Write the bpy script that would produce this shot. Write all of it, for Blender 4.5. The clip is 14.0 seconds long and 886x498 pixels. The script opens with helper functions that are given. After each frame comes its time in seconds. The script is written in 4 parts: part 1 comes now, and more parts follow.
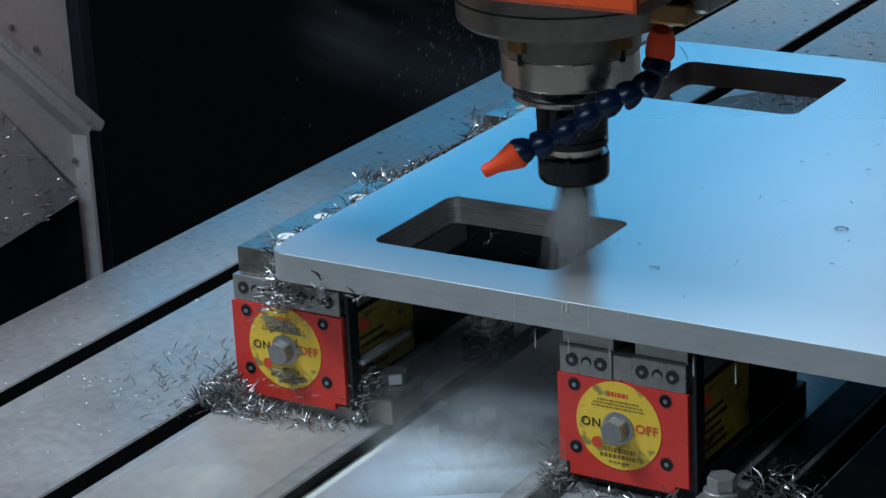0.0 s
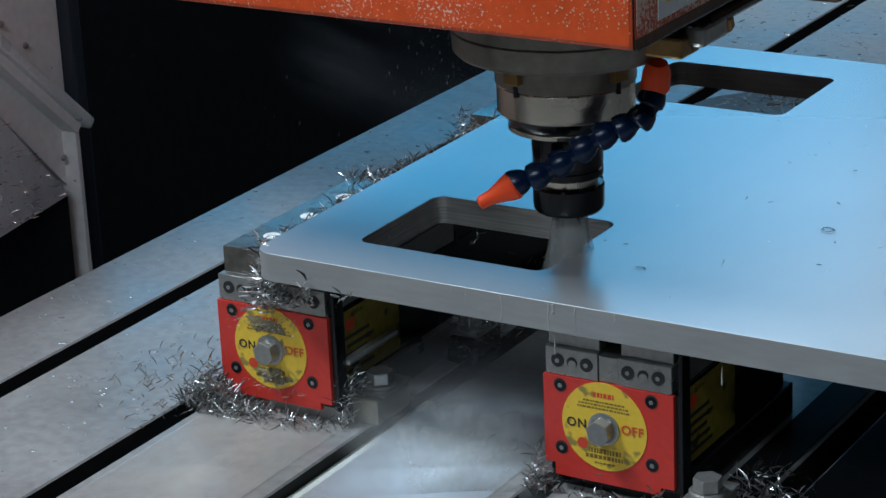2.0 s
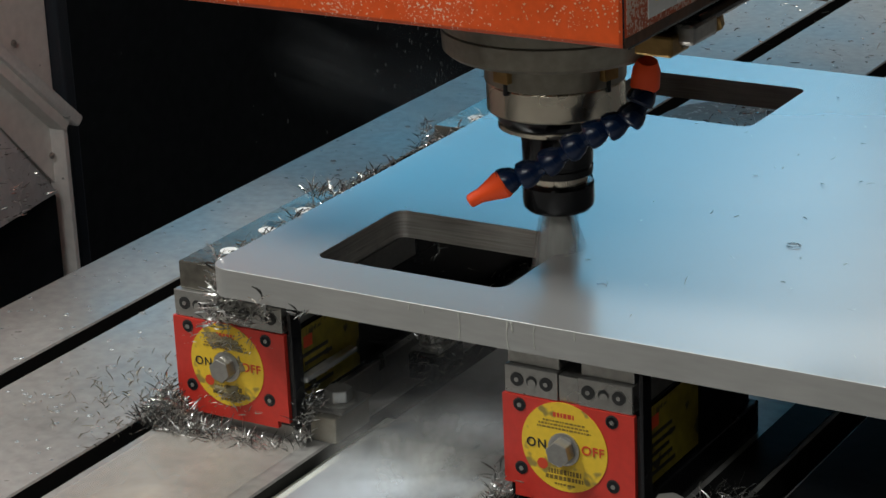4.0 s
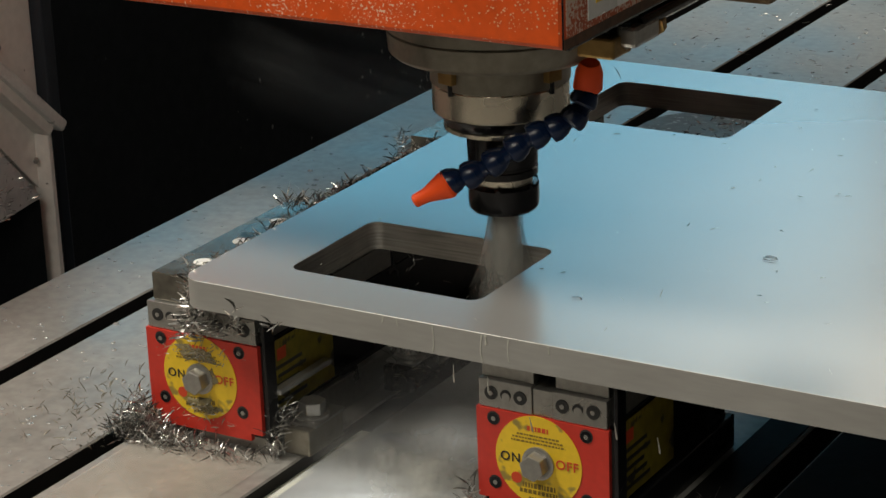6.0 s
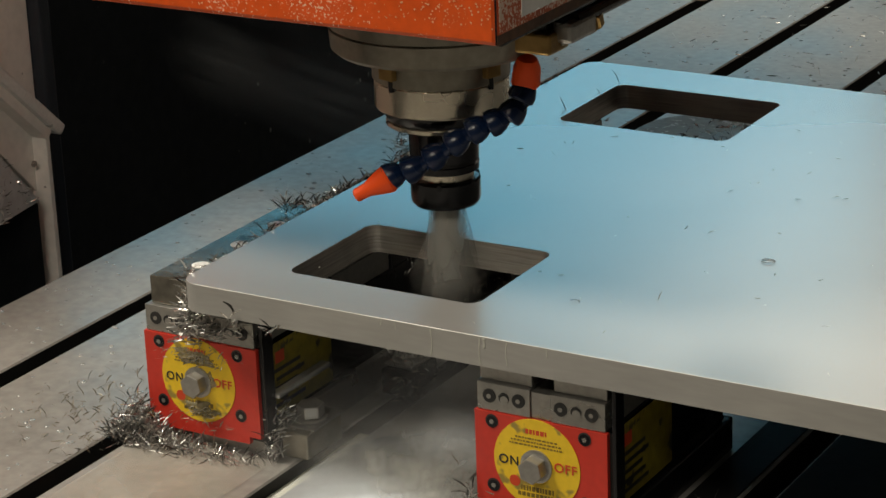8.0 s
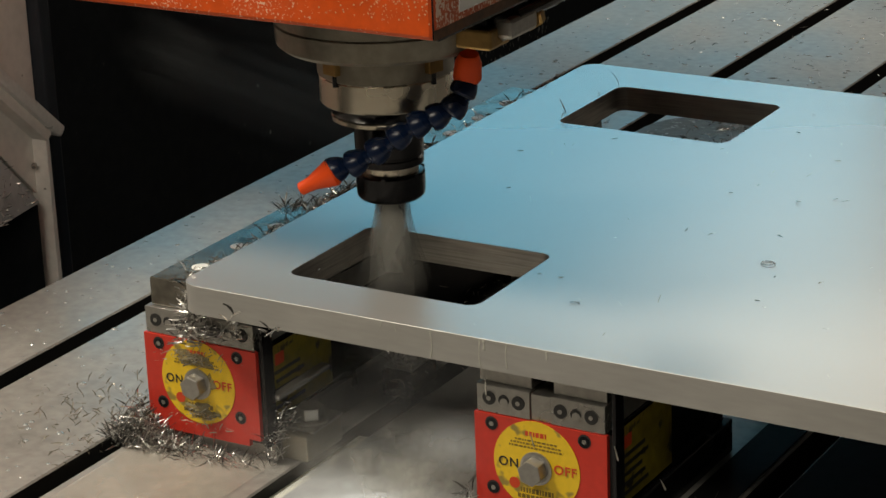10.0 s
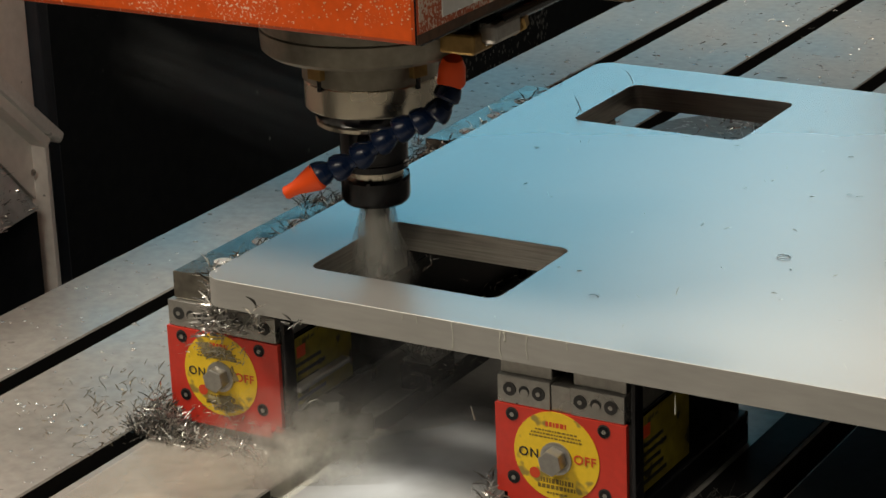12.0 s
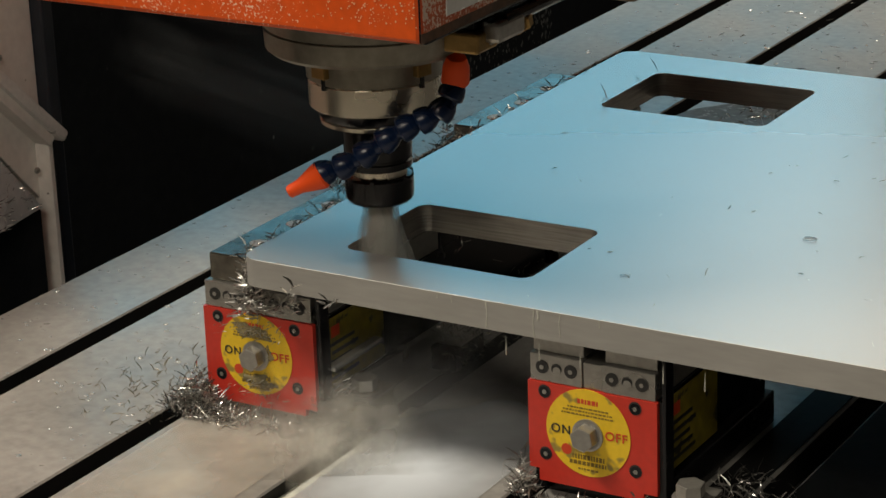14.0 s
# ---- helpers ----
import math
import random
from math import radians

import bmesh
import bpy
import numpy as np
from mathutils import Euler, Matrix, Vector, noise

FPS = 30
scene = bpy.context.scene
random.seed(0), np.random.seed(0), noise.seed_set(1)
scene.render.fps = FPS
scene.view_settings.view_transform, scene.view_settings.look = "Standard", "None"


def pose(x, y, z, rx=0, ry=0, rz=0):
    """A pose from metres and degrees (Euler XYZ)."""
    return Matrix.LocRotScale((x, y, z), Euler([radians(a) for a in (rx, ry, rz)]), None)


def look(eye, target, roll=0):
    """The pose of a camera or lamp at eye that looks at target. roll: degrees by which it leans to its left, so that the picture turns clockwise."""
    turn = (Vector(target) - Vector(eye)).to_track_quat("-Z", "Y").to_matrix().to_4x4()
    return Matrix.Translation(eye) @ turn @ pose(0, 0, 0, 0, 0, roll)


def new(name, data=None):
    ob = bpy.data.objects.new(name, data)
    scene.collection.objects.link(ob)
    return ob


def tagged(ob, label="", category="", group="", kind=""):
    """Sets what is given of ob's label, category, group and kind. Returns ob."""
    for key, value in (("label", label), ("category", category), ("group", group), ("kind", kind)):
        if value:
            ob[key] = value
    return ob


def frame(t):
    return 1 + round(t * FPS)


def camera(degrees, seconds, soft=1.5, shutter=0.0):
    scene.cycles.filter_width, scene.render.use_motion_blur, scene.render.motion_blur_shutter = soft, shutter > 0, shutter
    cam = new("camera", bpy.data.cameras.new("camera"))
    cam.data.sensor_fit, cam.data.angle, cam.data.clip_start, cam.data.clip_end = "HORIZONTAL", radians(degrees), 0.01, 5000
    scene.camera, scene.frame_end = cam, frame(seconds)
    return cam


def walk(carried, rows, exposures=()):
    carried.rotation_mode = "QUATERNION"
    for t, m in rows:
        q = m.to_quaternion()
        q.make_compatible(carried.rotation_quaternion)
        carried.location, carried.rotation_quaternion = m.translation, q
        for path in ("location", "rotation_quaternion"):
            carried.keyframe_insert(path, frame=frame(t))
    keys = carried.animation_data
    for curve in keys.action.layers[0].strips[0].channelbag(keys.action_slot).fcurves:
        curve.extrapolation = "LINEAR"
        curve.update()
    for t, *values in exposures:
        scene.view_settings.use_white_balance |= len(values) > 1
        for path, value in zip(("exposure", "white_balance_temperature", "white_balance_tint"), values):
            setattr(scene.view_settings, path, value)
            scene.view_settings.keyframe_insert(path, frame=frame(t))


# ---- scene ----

# camera on a stand: it only turns a little on the way
EYE = Vector((0.8842, -1.1372, 0.5274))
TURNS = [(0, 32.20, -19.81, -2.87), (0.5, 32.19, -19.81, -2.69), (1, 32.21, -19.83, -2.58), (1.5, 32.07, -19.84, -2.47), (2, 31.94, -19.87, -2.64), (2.5, 31.86, -19.90, -2.63), (3, 31.80, -19.94, -2.57), (5.5, 31.32, -19.84, -2.38), (6, 31.25, -19.80, -2.22), (6.5, 31.21, -19.77, -2.19), (7, 31.18, -19.73, -2.36), (7.5, 31.19, -19.72, -2.34), (8, 31.20, -19.73, -2.26), (10.5, 31.19, -19.64, -2.21), (11, 31.19, -19.60, -2.11), (11.5, 31.17, -19.56, -2.13), (12, 31.17, -19.53, -2.24), (12.5, 31.19, -19.56, -2.34), (13, 31.21, -19.55, -2.19), (13.5, 31.24, -19.55, -2.06), (14, 31.26, -19.55, -2.13)]  # seconds, heading, pitch, lean
cam = camera(20.626, 14.0, soft=1.5)


def facing(heading, pitch, lean):
    h, p = radians(heading), radians(pitch)
    ahead = Vector((-math.sin(h) * math.cos(p), math.cos(h) * math.cos(p), math.sin(p)))
    return look(EYE, EYE + ahead, lean)


walk(cam, [(t, facing(h, p, r)) for t, h, p, r in TURNS], exposures=[(0, -0.10, 4800, 1), (2, -0.12, 5000, 2), (3, -0.12, 5500, 4), (6.5, -0.10, 7150, 7), (10.5, -0.02, 7450, 8), (14, -0.02, 7500, 9)])

# ---- world and light ----
world = bpy.data.worlds.new("workshop")
scene.world = world
world.use_nodes = True
world.node_tree.nodes["Background"].inputs[0].default_value = (0.55, 0.65, 0.8, 1)
world.node_tree.nodes["Background"].inputs[1].default_value = 0.004


def area_lamp(name, eye, target, sx, sy, power, colour):
    lamp = bpy.data.lights.new(name, "AREA")
    lamp.shape, lamp.size, lamp.size_y, lamp.energy, lamp.color = "RECTANGLE", sx, sy, power, colour
    ob = new(name, lamp)
    ob.matrix_world = look(eye, target)
    return ob


area_lamp("workshop_lamp", (-1.00, -0.70, 2.30), (0.2, 0.1, 0.0), 0.8, 0.4, 80, (1.0, 0.95, 0.88))
# Invented front fill that lifts the guard and the red block fronts
area_lamp("front_fill_light", (0.80, -2.60, 2.4), (-0.1, 0.3, -0.1), 1.3, 0.4, 28, (1.0, 0.96, 0.90))
# Unseen white source, added where the plate's right part mirrors it
area_lamp("plate_sheen_light", (-0.45, 3.75, 1.62), (-0.45, 3.65, 0.0), 2.05, 1.6, 14, (1.0, 0.95, 0.88))
# Fill with no known source, added to brighten the rear of the table
area_lamp("rear_table_fill", (0.25, 1.45, 2.5), (0.3, 1.40, 0.0), 1.3, 0.4, 14, (1.0, 0.90, 0.82))
# Unseen blue source, assumed and placed so the plate mirrors blue
area_lamp("blue_reflection_light", (-1.9, 3.1, 1.05), (0.1, 0.3, 0.0), 2.4, 0.9, 9.9, (0.19, 0.66, 1.0))


# ---- materials ----
def mat(name, base, rough=0.5, metal=0.0, vary=0.15, grain=40.0, stain=4.0, bump=0.02, speck=None, speck_size=300.0, speck_cut=0.7,
        stretch=(1, 1, 1), rough_vary=0.12, coat=0.0, random_island=0.0, spec=0.5, transmission=0.0, speck_cluster=0.5):
    m = bpy.data.materials.new(name)
    m.use_nodes = True
    nt = m.node_tree
    nd, ln = nt.nodes, nt.links
    b = nd["Principled BSDF"]
    b.inputs["Metallic"].default_value = metal
    b.inputs["Coat Weight"].default_value = coat
    b.inputs["Coat Roughness"].default_value = 0.12
    b.inputs["Specular IOR Level"].default_value = spec
    b.inputs["Transmission Weight"].default_value = transmission
    tc = nd.new("ShaderNodeTexCoord")
    mp = nd.new("ShaderNodeMapping")
    mp.inputs["Scale"].default_value = stretch
    ln.new(tc.outputs["Object"], mp.inputs["Vector"])
    fine = nd.new("ShaderNodeTexNoise")
    fine.inputs["Scale"].default_value, fine.inputs["Detail"].default_value = grain, 5
    wide = nd.new("ShaderNodeTexNoise")
    wide.inputs["Scale"].default_value, wide.inputs["Detail"].default_value = stain, 3
    ln.new(mp.outputs[0], fine.inputs["Vector"])
    ln.new(tc.outputs["Object"], wide.inputs["Vector"])
    add = nd.new("ShaderNodeMath")
    add.operation = "ADD"
    ln.new(fine.outputs[0], add.inputs[0])
    ln.new(wide.outputs[0], add.inputs[1])
    rng = nd.new("ShaderNodeMapRange")
    rng.inputs["From Min"].default_value, rng.inputs["From Max"].default_value = 0.6, 1.4
    rng.inputs["To Min"].default_value, rng.inputs["To Max"].default_value = 1 - vary, 1 + vary
    ln.new(add.outputs[0], rng.inputs["Value"])
    hsv = nd.new("ShaderNodeHueSaturation")
    hsv.inputs["Color"].default_value = (*base, 1)
    ln.new(rng.outputs[0], hsv.inputs["Value"])
    out = hsv.outputs[0]
    if random_island:
        geo = nd.new("ShaderNodeNewGeometry")
        r2 = nd.new("ShaderNodeMapRange")
        r2.inputs["To Min"].default_value, r2.inputs["To Max"].default_value = 1 - random_island, 1 + random_island
        ln.new(geo.outputs["Random Per Island"], r2.inputs["Value"])
        h2 = nd.new("ShaderNodeHueSaturation")
        ln.new(out, h2.inputs["Color"])
        ln.new(r2.outputs[0], h2.inputs["Value"])
        out = h2.outputs[0]
    if speck:
        sp = nd.new("ShaderNodeTexNoise")
        sp.inputs["Scale"].default_value, sp.inputs["Detail"].default_value = speck_size, 2
        ln.new(tc.outputs["Object"], sp.inputs["Vector"])
        mul = nd.new("ShaderNodeMath")
        mul.operation = "MULTIPLY_ADD"
        ln.new(wide.outputs[0], mul.inputs[0])
        mul.inputs[1].default_value = speck_cluster
        ln.new(sp.outputs[0], mul.inputs[2])
        ramp = nd.new("ShaderNodeMapRange")
        ramp.inputs["From Min"].default_value, ramp.inputs["From Max"].default_value = speck_cut + 0.2, speck_cut + 0.26
        ln.new(mul.outputs[0], ramp.inputs["Value"])
        mix = nd.new("ShaderNodeMix")
        mix.data_type = "RGBA"
        ln.new(ramp.outputs[0], mix.inputs["Factor"])
        ln.new(out, mix.inputs["A"])
        mix.inputs["B"].default_value = (*speck, 1)
        out = mix.outputs["Result"]
    ln.new(out, b.inputs["Base Color"])
    rr = nd.new("ShaderNodeMapRange")
    rr.interpolation_type = "SMOOTHSTEP"
    rr.inputs["From Min"].default_value, rr.inputs["From Max"].default_value = 0.15, 0.85
    rr.inputs["To Min"].default_value, rr.inputs["To Max"].default_value = max(rough - rough_vary, 0.02), min(rough + rough_vary, 1)
    ln.new(wide.outputs[0], rr.inputs["Value"])
    ln.new(rr.outputs[0], b.inputs["Roughness"])
    if bump:
        bp = nd.new("ShaderNodeBump")
        bp.inputs["Strength"].default_value, bp.inputs["Distance"].default_value = bump * 10, 0.0005
        ln.new(fine.outputs[0], bp.inputs["Height"])
        ln.new(bp.outputs[0], b.inputs["Normal"])
    return m


def veil(name, colour, density, scale, stretch, reach, low=0.3, high=0.7, wet=False):
    """Fine spray: scattered white drops, mostly see-through, thinning out towards reach (metres along x, y, z)."""
    m = bpy.data.materials.new(name)
    m.use_nodes = True
    nd, ln = m.node_tree.nodes, m.node_tree.links
    nd.remove(nd["Principled BSDF"])
    tc, mp, nz = nd.new("ShaderNodeTexCoord"), nd.new("ShaderNodeMapping"), nd.new("ShaderNodeTexNoise")
    mp.inputs["Scale"].default_value = stretch
    nz.inputs["Scale"].default_value, nz.inputs["Detail"].default_value = scale, 4
    ln.new(tc.outputs["Object"], mp.inputs["Vector"])
    ln.new(mp.outputs[0], nz.inputs["Vector"])
    rg = nd.new("ShaderNodeMapRange")
    rg.inputs["From Min"].default_value, rg.inputs["From Max"].default_value = low, high
    rg.inputs["To Max"].default_value = density
    ln.new(nz.outputs[0], rg.inputs["Value"])
    m2, gr = nd.new("ShaderNodeMapping"), nd.new("ShaderNodeTexGradient")
    m2.inputs["Scale"].default_value = [1 / r for r in reach]
    gr.gradient_type = "SPHERICAL"
    ln.new(tc.outputs["Object"], m2.inputs["Vector"])
    ln.new(m2.outputs[0], gr.inputs["Vector"])
    df, tr, mx = nd.new("ShaderNodeBsdfDiffuse"), nd.new("ShaderNodeBsdfTransparent"), nd.new("ShaderNodeMixShader")
    tl, ad = nd.new("ShaderNodeBsdfGlossy" if wet else "ShaderNodeBsdfTranslucent"), nd.new("ShaderNodeMixShader")
    if wet:
        tl.inputs["Roughness"].default_value = 0.3
    df.inputs["Color"].default_value = tl.inputs["Color"].default_value = (*colour, 1)
    ad.inputs[0].default_value = 0.22 if wet else 0.5
    ln.new(df.outputs[0], ad.inputs[1])
    ln.new(tl.outputs[0], ad.inputs[2])
    mm = nd.new("ShaderNodeMath")
    mm.operation = "MULTIPLY"
    ln.new(rg.outputs[0], mm.inputs[0])
    ln.new(gr.outputs["Fac"], mm.inputs[1])
    ln.new(mm.outputs[0], mx.inputs[0])
    ln.new(tr.outputs[0], mx.inputs[1])
    ln.new(ad.outputs[0], mx.inputs[2])
    ln.new(mx.outputs[0], nd["Material Output"].inputs["Surface"])
    return m


PLATE = mat("milled_aluminium", (0.57, 0.565, 0.555), 0.26, 0.65, 0.012, 25, 4, 0, rough_vary=0.0)
SAWN = mat("sawn_aluminium_edge", (0.34, 0.335, 0.32), 0.5, 0.3, 0.12, 260, 14, 0.012, stretch=(0.15, 1, 1))
WALLCUT = mat("cut_aluminium", (0.36, 0.34, 0.31), 0.38, 0.6, 0.45, 260, 25, 0.08, stretch=(0.1, 0.1, 3))
STEEL = mat("ground_steel", (0.37, 0.36, 0.335), 0.33, 0.75, 0.2, 250, 20, 0.015)
CHROME = mat("polished_steel", (0.78, 0.71, 0.58), 0.28, 0.95, 0.1, 300, 15, 0.006, stretch=(1, 1, 6))
TABLE = mat("cast_iron_table", (0.29, 0.28, 0.265), 0.38, 0.20, 0.30, 110, 9, 0.03, speck=(0.14, 0.13, 0.12), speck_size=110, speck_cut=0.80)
DARKSTEEL = mat("black_oxide_steel", (0.012, 0.012, 0.014), 0.22, 0.3, 0.3, 200, 20, 0.006)
OILY = mat("oily_steel", (0.30, 0.275, 0.225), 0.36, 0.6, 0.3, 120, 18, 0.02)
SOOT = mat("oily_black_paint", (0.015, 0.018, 0.021), 0.5, 0.0, 0.4, 60, 3, 0.05, speck=(0.05, 0.055, 0.06), speck_size=160, speck_cut=0.80, spec=0.12)
WETPAD = mat("wet_dark_steel", (0.15, 0.138, 0.115), 0.22, 0.55, 0.35, 160, 40, 0.02, speck=(0.05, 0.045, 0.04), speck_size=180, speck_cut=0.68)
SPATTER = mat("dried_spatter", (0.13, 0.135, 0.135), 0.7, 0.0, 0.4, 200, 30, 0.0, random_island=0.7)
# Near-black that stands for the shade inside the table's slots
SLOT = mat("slot_shade", (0.008, 0.008, 0.008), 0.8, 0.0, 0.3, 200, 20, 0.05)
RED = mat("red_enamel", (0.55, 0.035, 0.022), 0.38, 0.0, 0.12, 200, 25, 0.008, speck=(0.35, 0.09, 0.06), speck_size=350, speck_cut=0.85)
YELLOW = mat("yellow_label", (0.78, 0.52, 0.03), 0.45, 0.0, 0.1, 250, 30, 0.004, speck=(0.3, 0.22, 0.05), speck_size=75, speck_cut=0.62)
ORANGE = mat("worn_orange_paint", (0.64, 0.082, 0.012), 0.42, 0.0, 0.18, 150, 9, 0.02, speck=(0.75, 0.48, 0.36), speck_size=520, speck_cut=0.925, speck_cluster=1.0)
INK = mat("black_ink", (0.02, 0.02, 0.02), 0.5, 0, 0.1, bump=0)
REDINK = mat("red_ink", (0.6, 0.06, 0.02), 0.5, 0, 0.1, bump=0)
# Grime specks on a yellow darkened for the shade on the blocks' sides
SHADEDGRIMY = mat("shaded_grimy_yellow_label", (0.25, 0.20, 0.02), 0.5, 0.0, 0.4, 120, 30, 0.01, speck=(0.04, 0.035, 0.02), speck_size=90, speck_cut=0.62)
BROWNINK = mat("worn_brown_ink", (0.2, 0.13, 0.02), 0.5, 0, 0.3, bump=0)
BRASS = mat("tarnished_brass", (0.32, 0.2, 0.07), 0.4, 0.7, 0.35, 150, 30, 0.03)
HOSEBLUE = mat("blue_plastic", (0.003, 0.014, 0.050), 0.28, 0, 0.2, 100, 20, 0.01)
NOZZLE = mat("orange_plastic", (1.0, 0.085, 0.004), 0.5, 0, 0.08, 100, 30, 0.006)
SHEET = mat("painted_sheet_metal", (0.80, 0.77, 0.73), 0.4, 0.0, 0.12, 120, 6, 0.015, speck=(0.1, 0.09, 0.08), speck_size=90, speck_cut=0.8)
BARESHEET = mat("brushed_sheet_metal", (0.78, 0.77, 0.75), 0.3, 0.25, 0.12, 300, 12, 0.015)
CHUTE = mat("wet_light_sheet", (0.62, 0.63, 0.64), 0.3, 0.1, 0.15, 120, 12, 0.02)
POST = mat("dark_blue_grey_paint", (0.016, 0.021, 0.03), 0.5, 0, 0.25, 80, 8, 0.02)
CHIP = mat("aluminium_swarf", (0.46, 0.45, 0.43), 0.27, 0.85, 0.2, 200, 40, 0, random_island=0.85)
GREY = mat("workshop_plaster", (0.1, 0.1, 0.1), 0.8, 0, 0.1, 30, 1, 0.02)
FLOORM = mat("workshop_concrete", (0.05, 0.05, 0.05), 0.7, 0, 0.2, 30, 1, 0.03)
PASTE = mat("wet_grey_paste", (0.42, 0.37, 0.22), 0.12, 0.0, 0.4, 300, 80, 0.06, transmission=0.6)
WORNORANGE = mat("scuffed_orange_paint", (0.50, 0.10, 0.03), 0.45, 0.0, 0.3, 110, 22, 0.03, speck=(0.72, 0.55, 0.45), speck_size=420, speck_cut=0.60, speck_cluster=0.6)
FLECK = mat("bare_paint_fleck", (0.66, 0.36, 0.22), 0.5, 0.0, 0.2, bump=0)
SLUDGE = mat("shaded_wet_sludge", (0.07, 0.07, 0.065), 0.55, 0.0, 0.5, 140, 30, 0.06, speck=(0.25, 0.25, 0.24), speck_size=160, speck_cut=0.66)
GREASE = mat("greasy_brown_casting", (0.14, 0.085, 0.045), 0.45, 0.1, 0.5, 90, 25, 0.06, speck=(0.28, 0.2, 0.12), speck_size=90, speck_cut=0.62)
RUST = mat("rusty_chipped_edge", (0.09, 0.045, 0.025), 0.6, 0.2, 0.5, 160, 40, 0.05)
PALE = mat("pale_plug", (0.8, 0.8, 0.78), 0.35, 0, 0.12, 150, 40, 0.02)
WATER = mat("coolant_drop", (0.75, 0.8, 0.82), 0.06, 0, 0.02, bump=0, transmission=0.7)
MILKY = mat("milky_coolant", (0.62, 0.62, 0.56), 0.15, 0, 0.1, 60, 20, 0.02, transmission=0.35)
SLURRY = mat("milky_coolant_pool", (0.58, 0.57, 0.47), 0.18, 0, 0.18, 60, 25, 0.03)
GLASSY = mat("carbide", (0.35, 0.35, 0.34), 0.25, 0.8, 0.2, 200, 30, 0.01)
SPRAY = veil("coolant_spray", (0.85, 0.85, 0.8), 0.66, 45, (1, 1, 0.2), (0.030, 0.030, 0.070), -0.05, 0.7)
FILM = veil("coolant_film", (0.80, 0.87, 0.95), 1.0, 9, (1, 1, 1), (0.085, 0.16, 0.03), 0.05, 0.6, True)
CLOUDY = veil("cloudy_coolant_film", (0.68, 0.61, 0.52), 0.8, 14, (1, 1, 1), (0.085, 0.15, 0.03), 0.15, 0.7, True)
MIST = veil("coolant_mist", (0.78, 0.80, 0.82), 0.26, 11, (1, 1, 1), (0.095, 0.095, 0.055), 0.2, 0.85)
SPLASH = veil("coolant_splash", (0.84, 0.83, 0.77), 0.9, 40, (1, 1, 1), (0.075, 0.075, 0.036), 0.28, 0.66)
THROWN = veil("thrown_spray", (0.8, 0.83, 0.85), 0.16, 55, (0.09, 1, 1), (0.15, 0.06, 0.062), 0.42, 0.75)


# ---- mesh helpers ----
def part(name, bm, material, parent=None, label="", smooth=False):
    me = bpy.data.meshes.new(name)
    bmesh.ops.recalc_face_normals(bm, faces=bm.faces)
    bm.to_mesh(me)
    bm.free()
    me.materials.append(material)
    if smooth:
        me.polygons.foreach_set("use_smooth", [True] * len(me.polygons))
        me.set_sharp_from_angle(angle=radians(24))
    ob = new(name, me)
    if parent:
        ob.parent = parent
    if label:
        ob["label"] = label
    return ob


def thing(name, at, label, category, group="", kind=""):
    ob = new(name)
    ob.empty_display_size = 0.02
    ob.matrix_world = Matrix.Translation(at)
    return tagged(ob, label, category, group, kind)


def box(x0, x1, y0, y1, z0, z1, bevel=0.0, bm=None, segments=2):
    own = bmesh.new()
    bmesh.ops.create_cube(own, size=1)
    bmesh.ops.scale(own, vec=(x1 - x0, y1 - y0, z1 - z0), verts=own.verts)
    bmesh.ops.translate(own, vec=((x0 + x1) / 2, (y0 + y1) / 2, (z0 + z1) / 2), verts=own.verts)
    if bevel:
        bmesh.ops.bevel(own, geom=own.edges, offset=bevel, segments=segments, affect="EDGES", profile=0.5)
    if bm is None:
        return own
    return merged(bm, own)


def merged(bm, other):
    me = bpy.data.meshes.new("scratch")
    other.to_mesh(me)
    other.free()
    bm.from_mesh(me)
    bpy.data.meshes.remove(me)
    return bm


def lathe(profile, n=48, axis="z", at=(0, 0, 0)):
    """A turned body: (radius, height) from bottom to top."""
    bm = bmesh.new()
    rings = []
    for r, h in profile:
        ring = []
        for i in range(n):
            a = 2 * math.pi * i / n
            p = Vector((r * math.cos(a), r * math.sin(a), h))
            if axis == "y":
                p = Vector((p.x, p.z, p.y))
            ring.append(bm.verts.new(p + Vector(at)))
        rings.append(ring)
    for a, b in zip(rings, rings[1:]):
        for i in range(n):
            bm.faces.new((a[i], a[(i + 1) % n], b[(i + 1) % n], b[i]))
    bm.faces.new(rings[0])
    bm.faces.new(rings[-1])
    return bm


def outline_prism(loop, z0, z1):
    bm = bmesh.new()
    lo = [bm.verts.new((x, y, z0)) for x, y in loop]
    hi = [bm.verts.new((x, y, z1)) for x, y in loop]
    bm.faces.new(lo)
    bm.faces.new(hi)
    n = len(loop)
    for i in range(n):
        bm.faces.new((lo[i], lo[(i + 1) % n], hi[(i + 1) % n], hi[i]))
    return bm


def round_rect(x0, x1, y0, y1, r, n=6):
    pts = []
    for cx, cy, a0 in ((x1 - r, y1 - r, 0), (x0 + r, y1 - r, 90), (x0 + r, y0 + r, 180), (x1 - r, y0 + r, 270)):
        for i in range(n + 1):
            a = radians(a0 + 90 * i / n)
            pts.append((cx + r * math.cos(a), cy + r * math.sin(a)))
    return pts


def disc_on_front(cx, cz, r, y0, y1, n=40):
    return lathe([(r, y0), (r, y1)], n, "y", (cx, 0, cz))


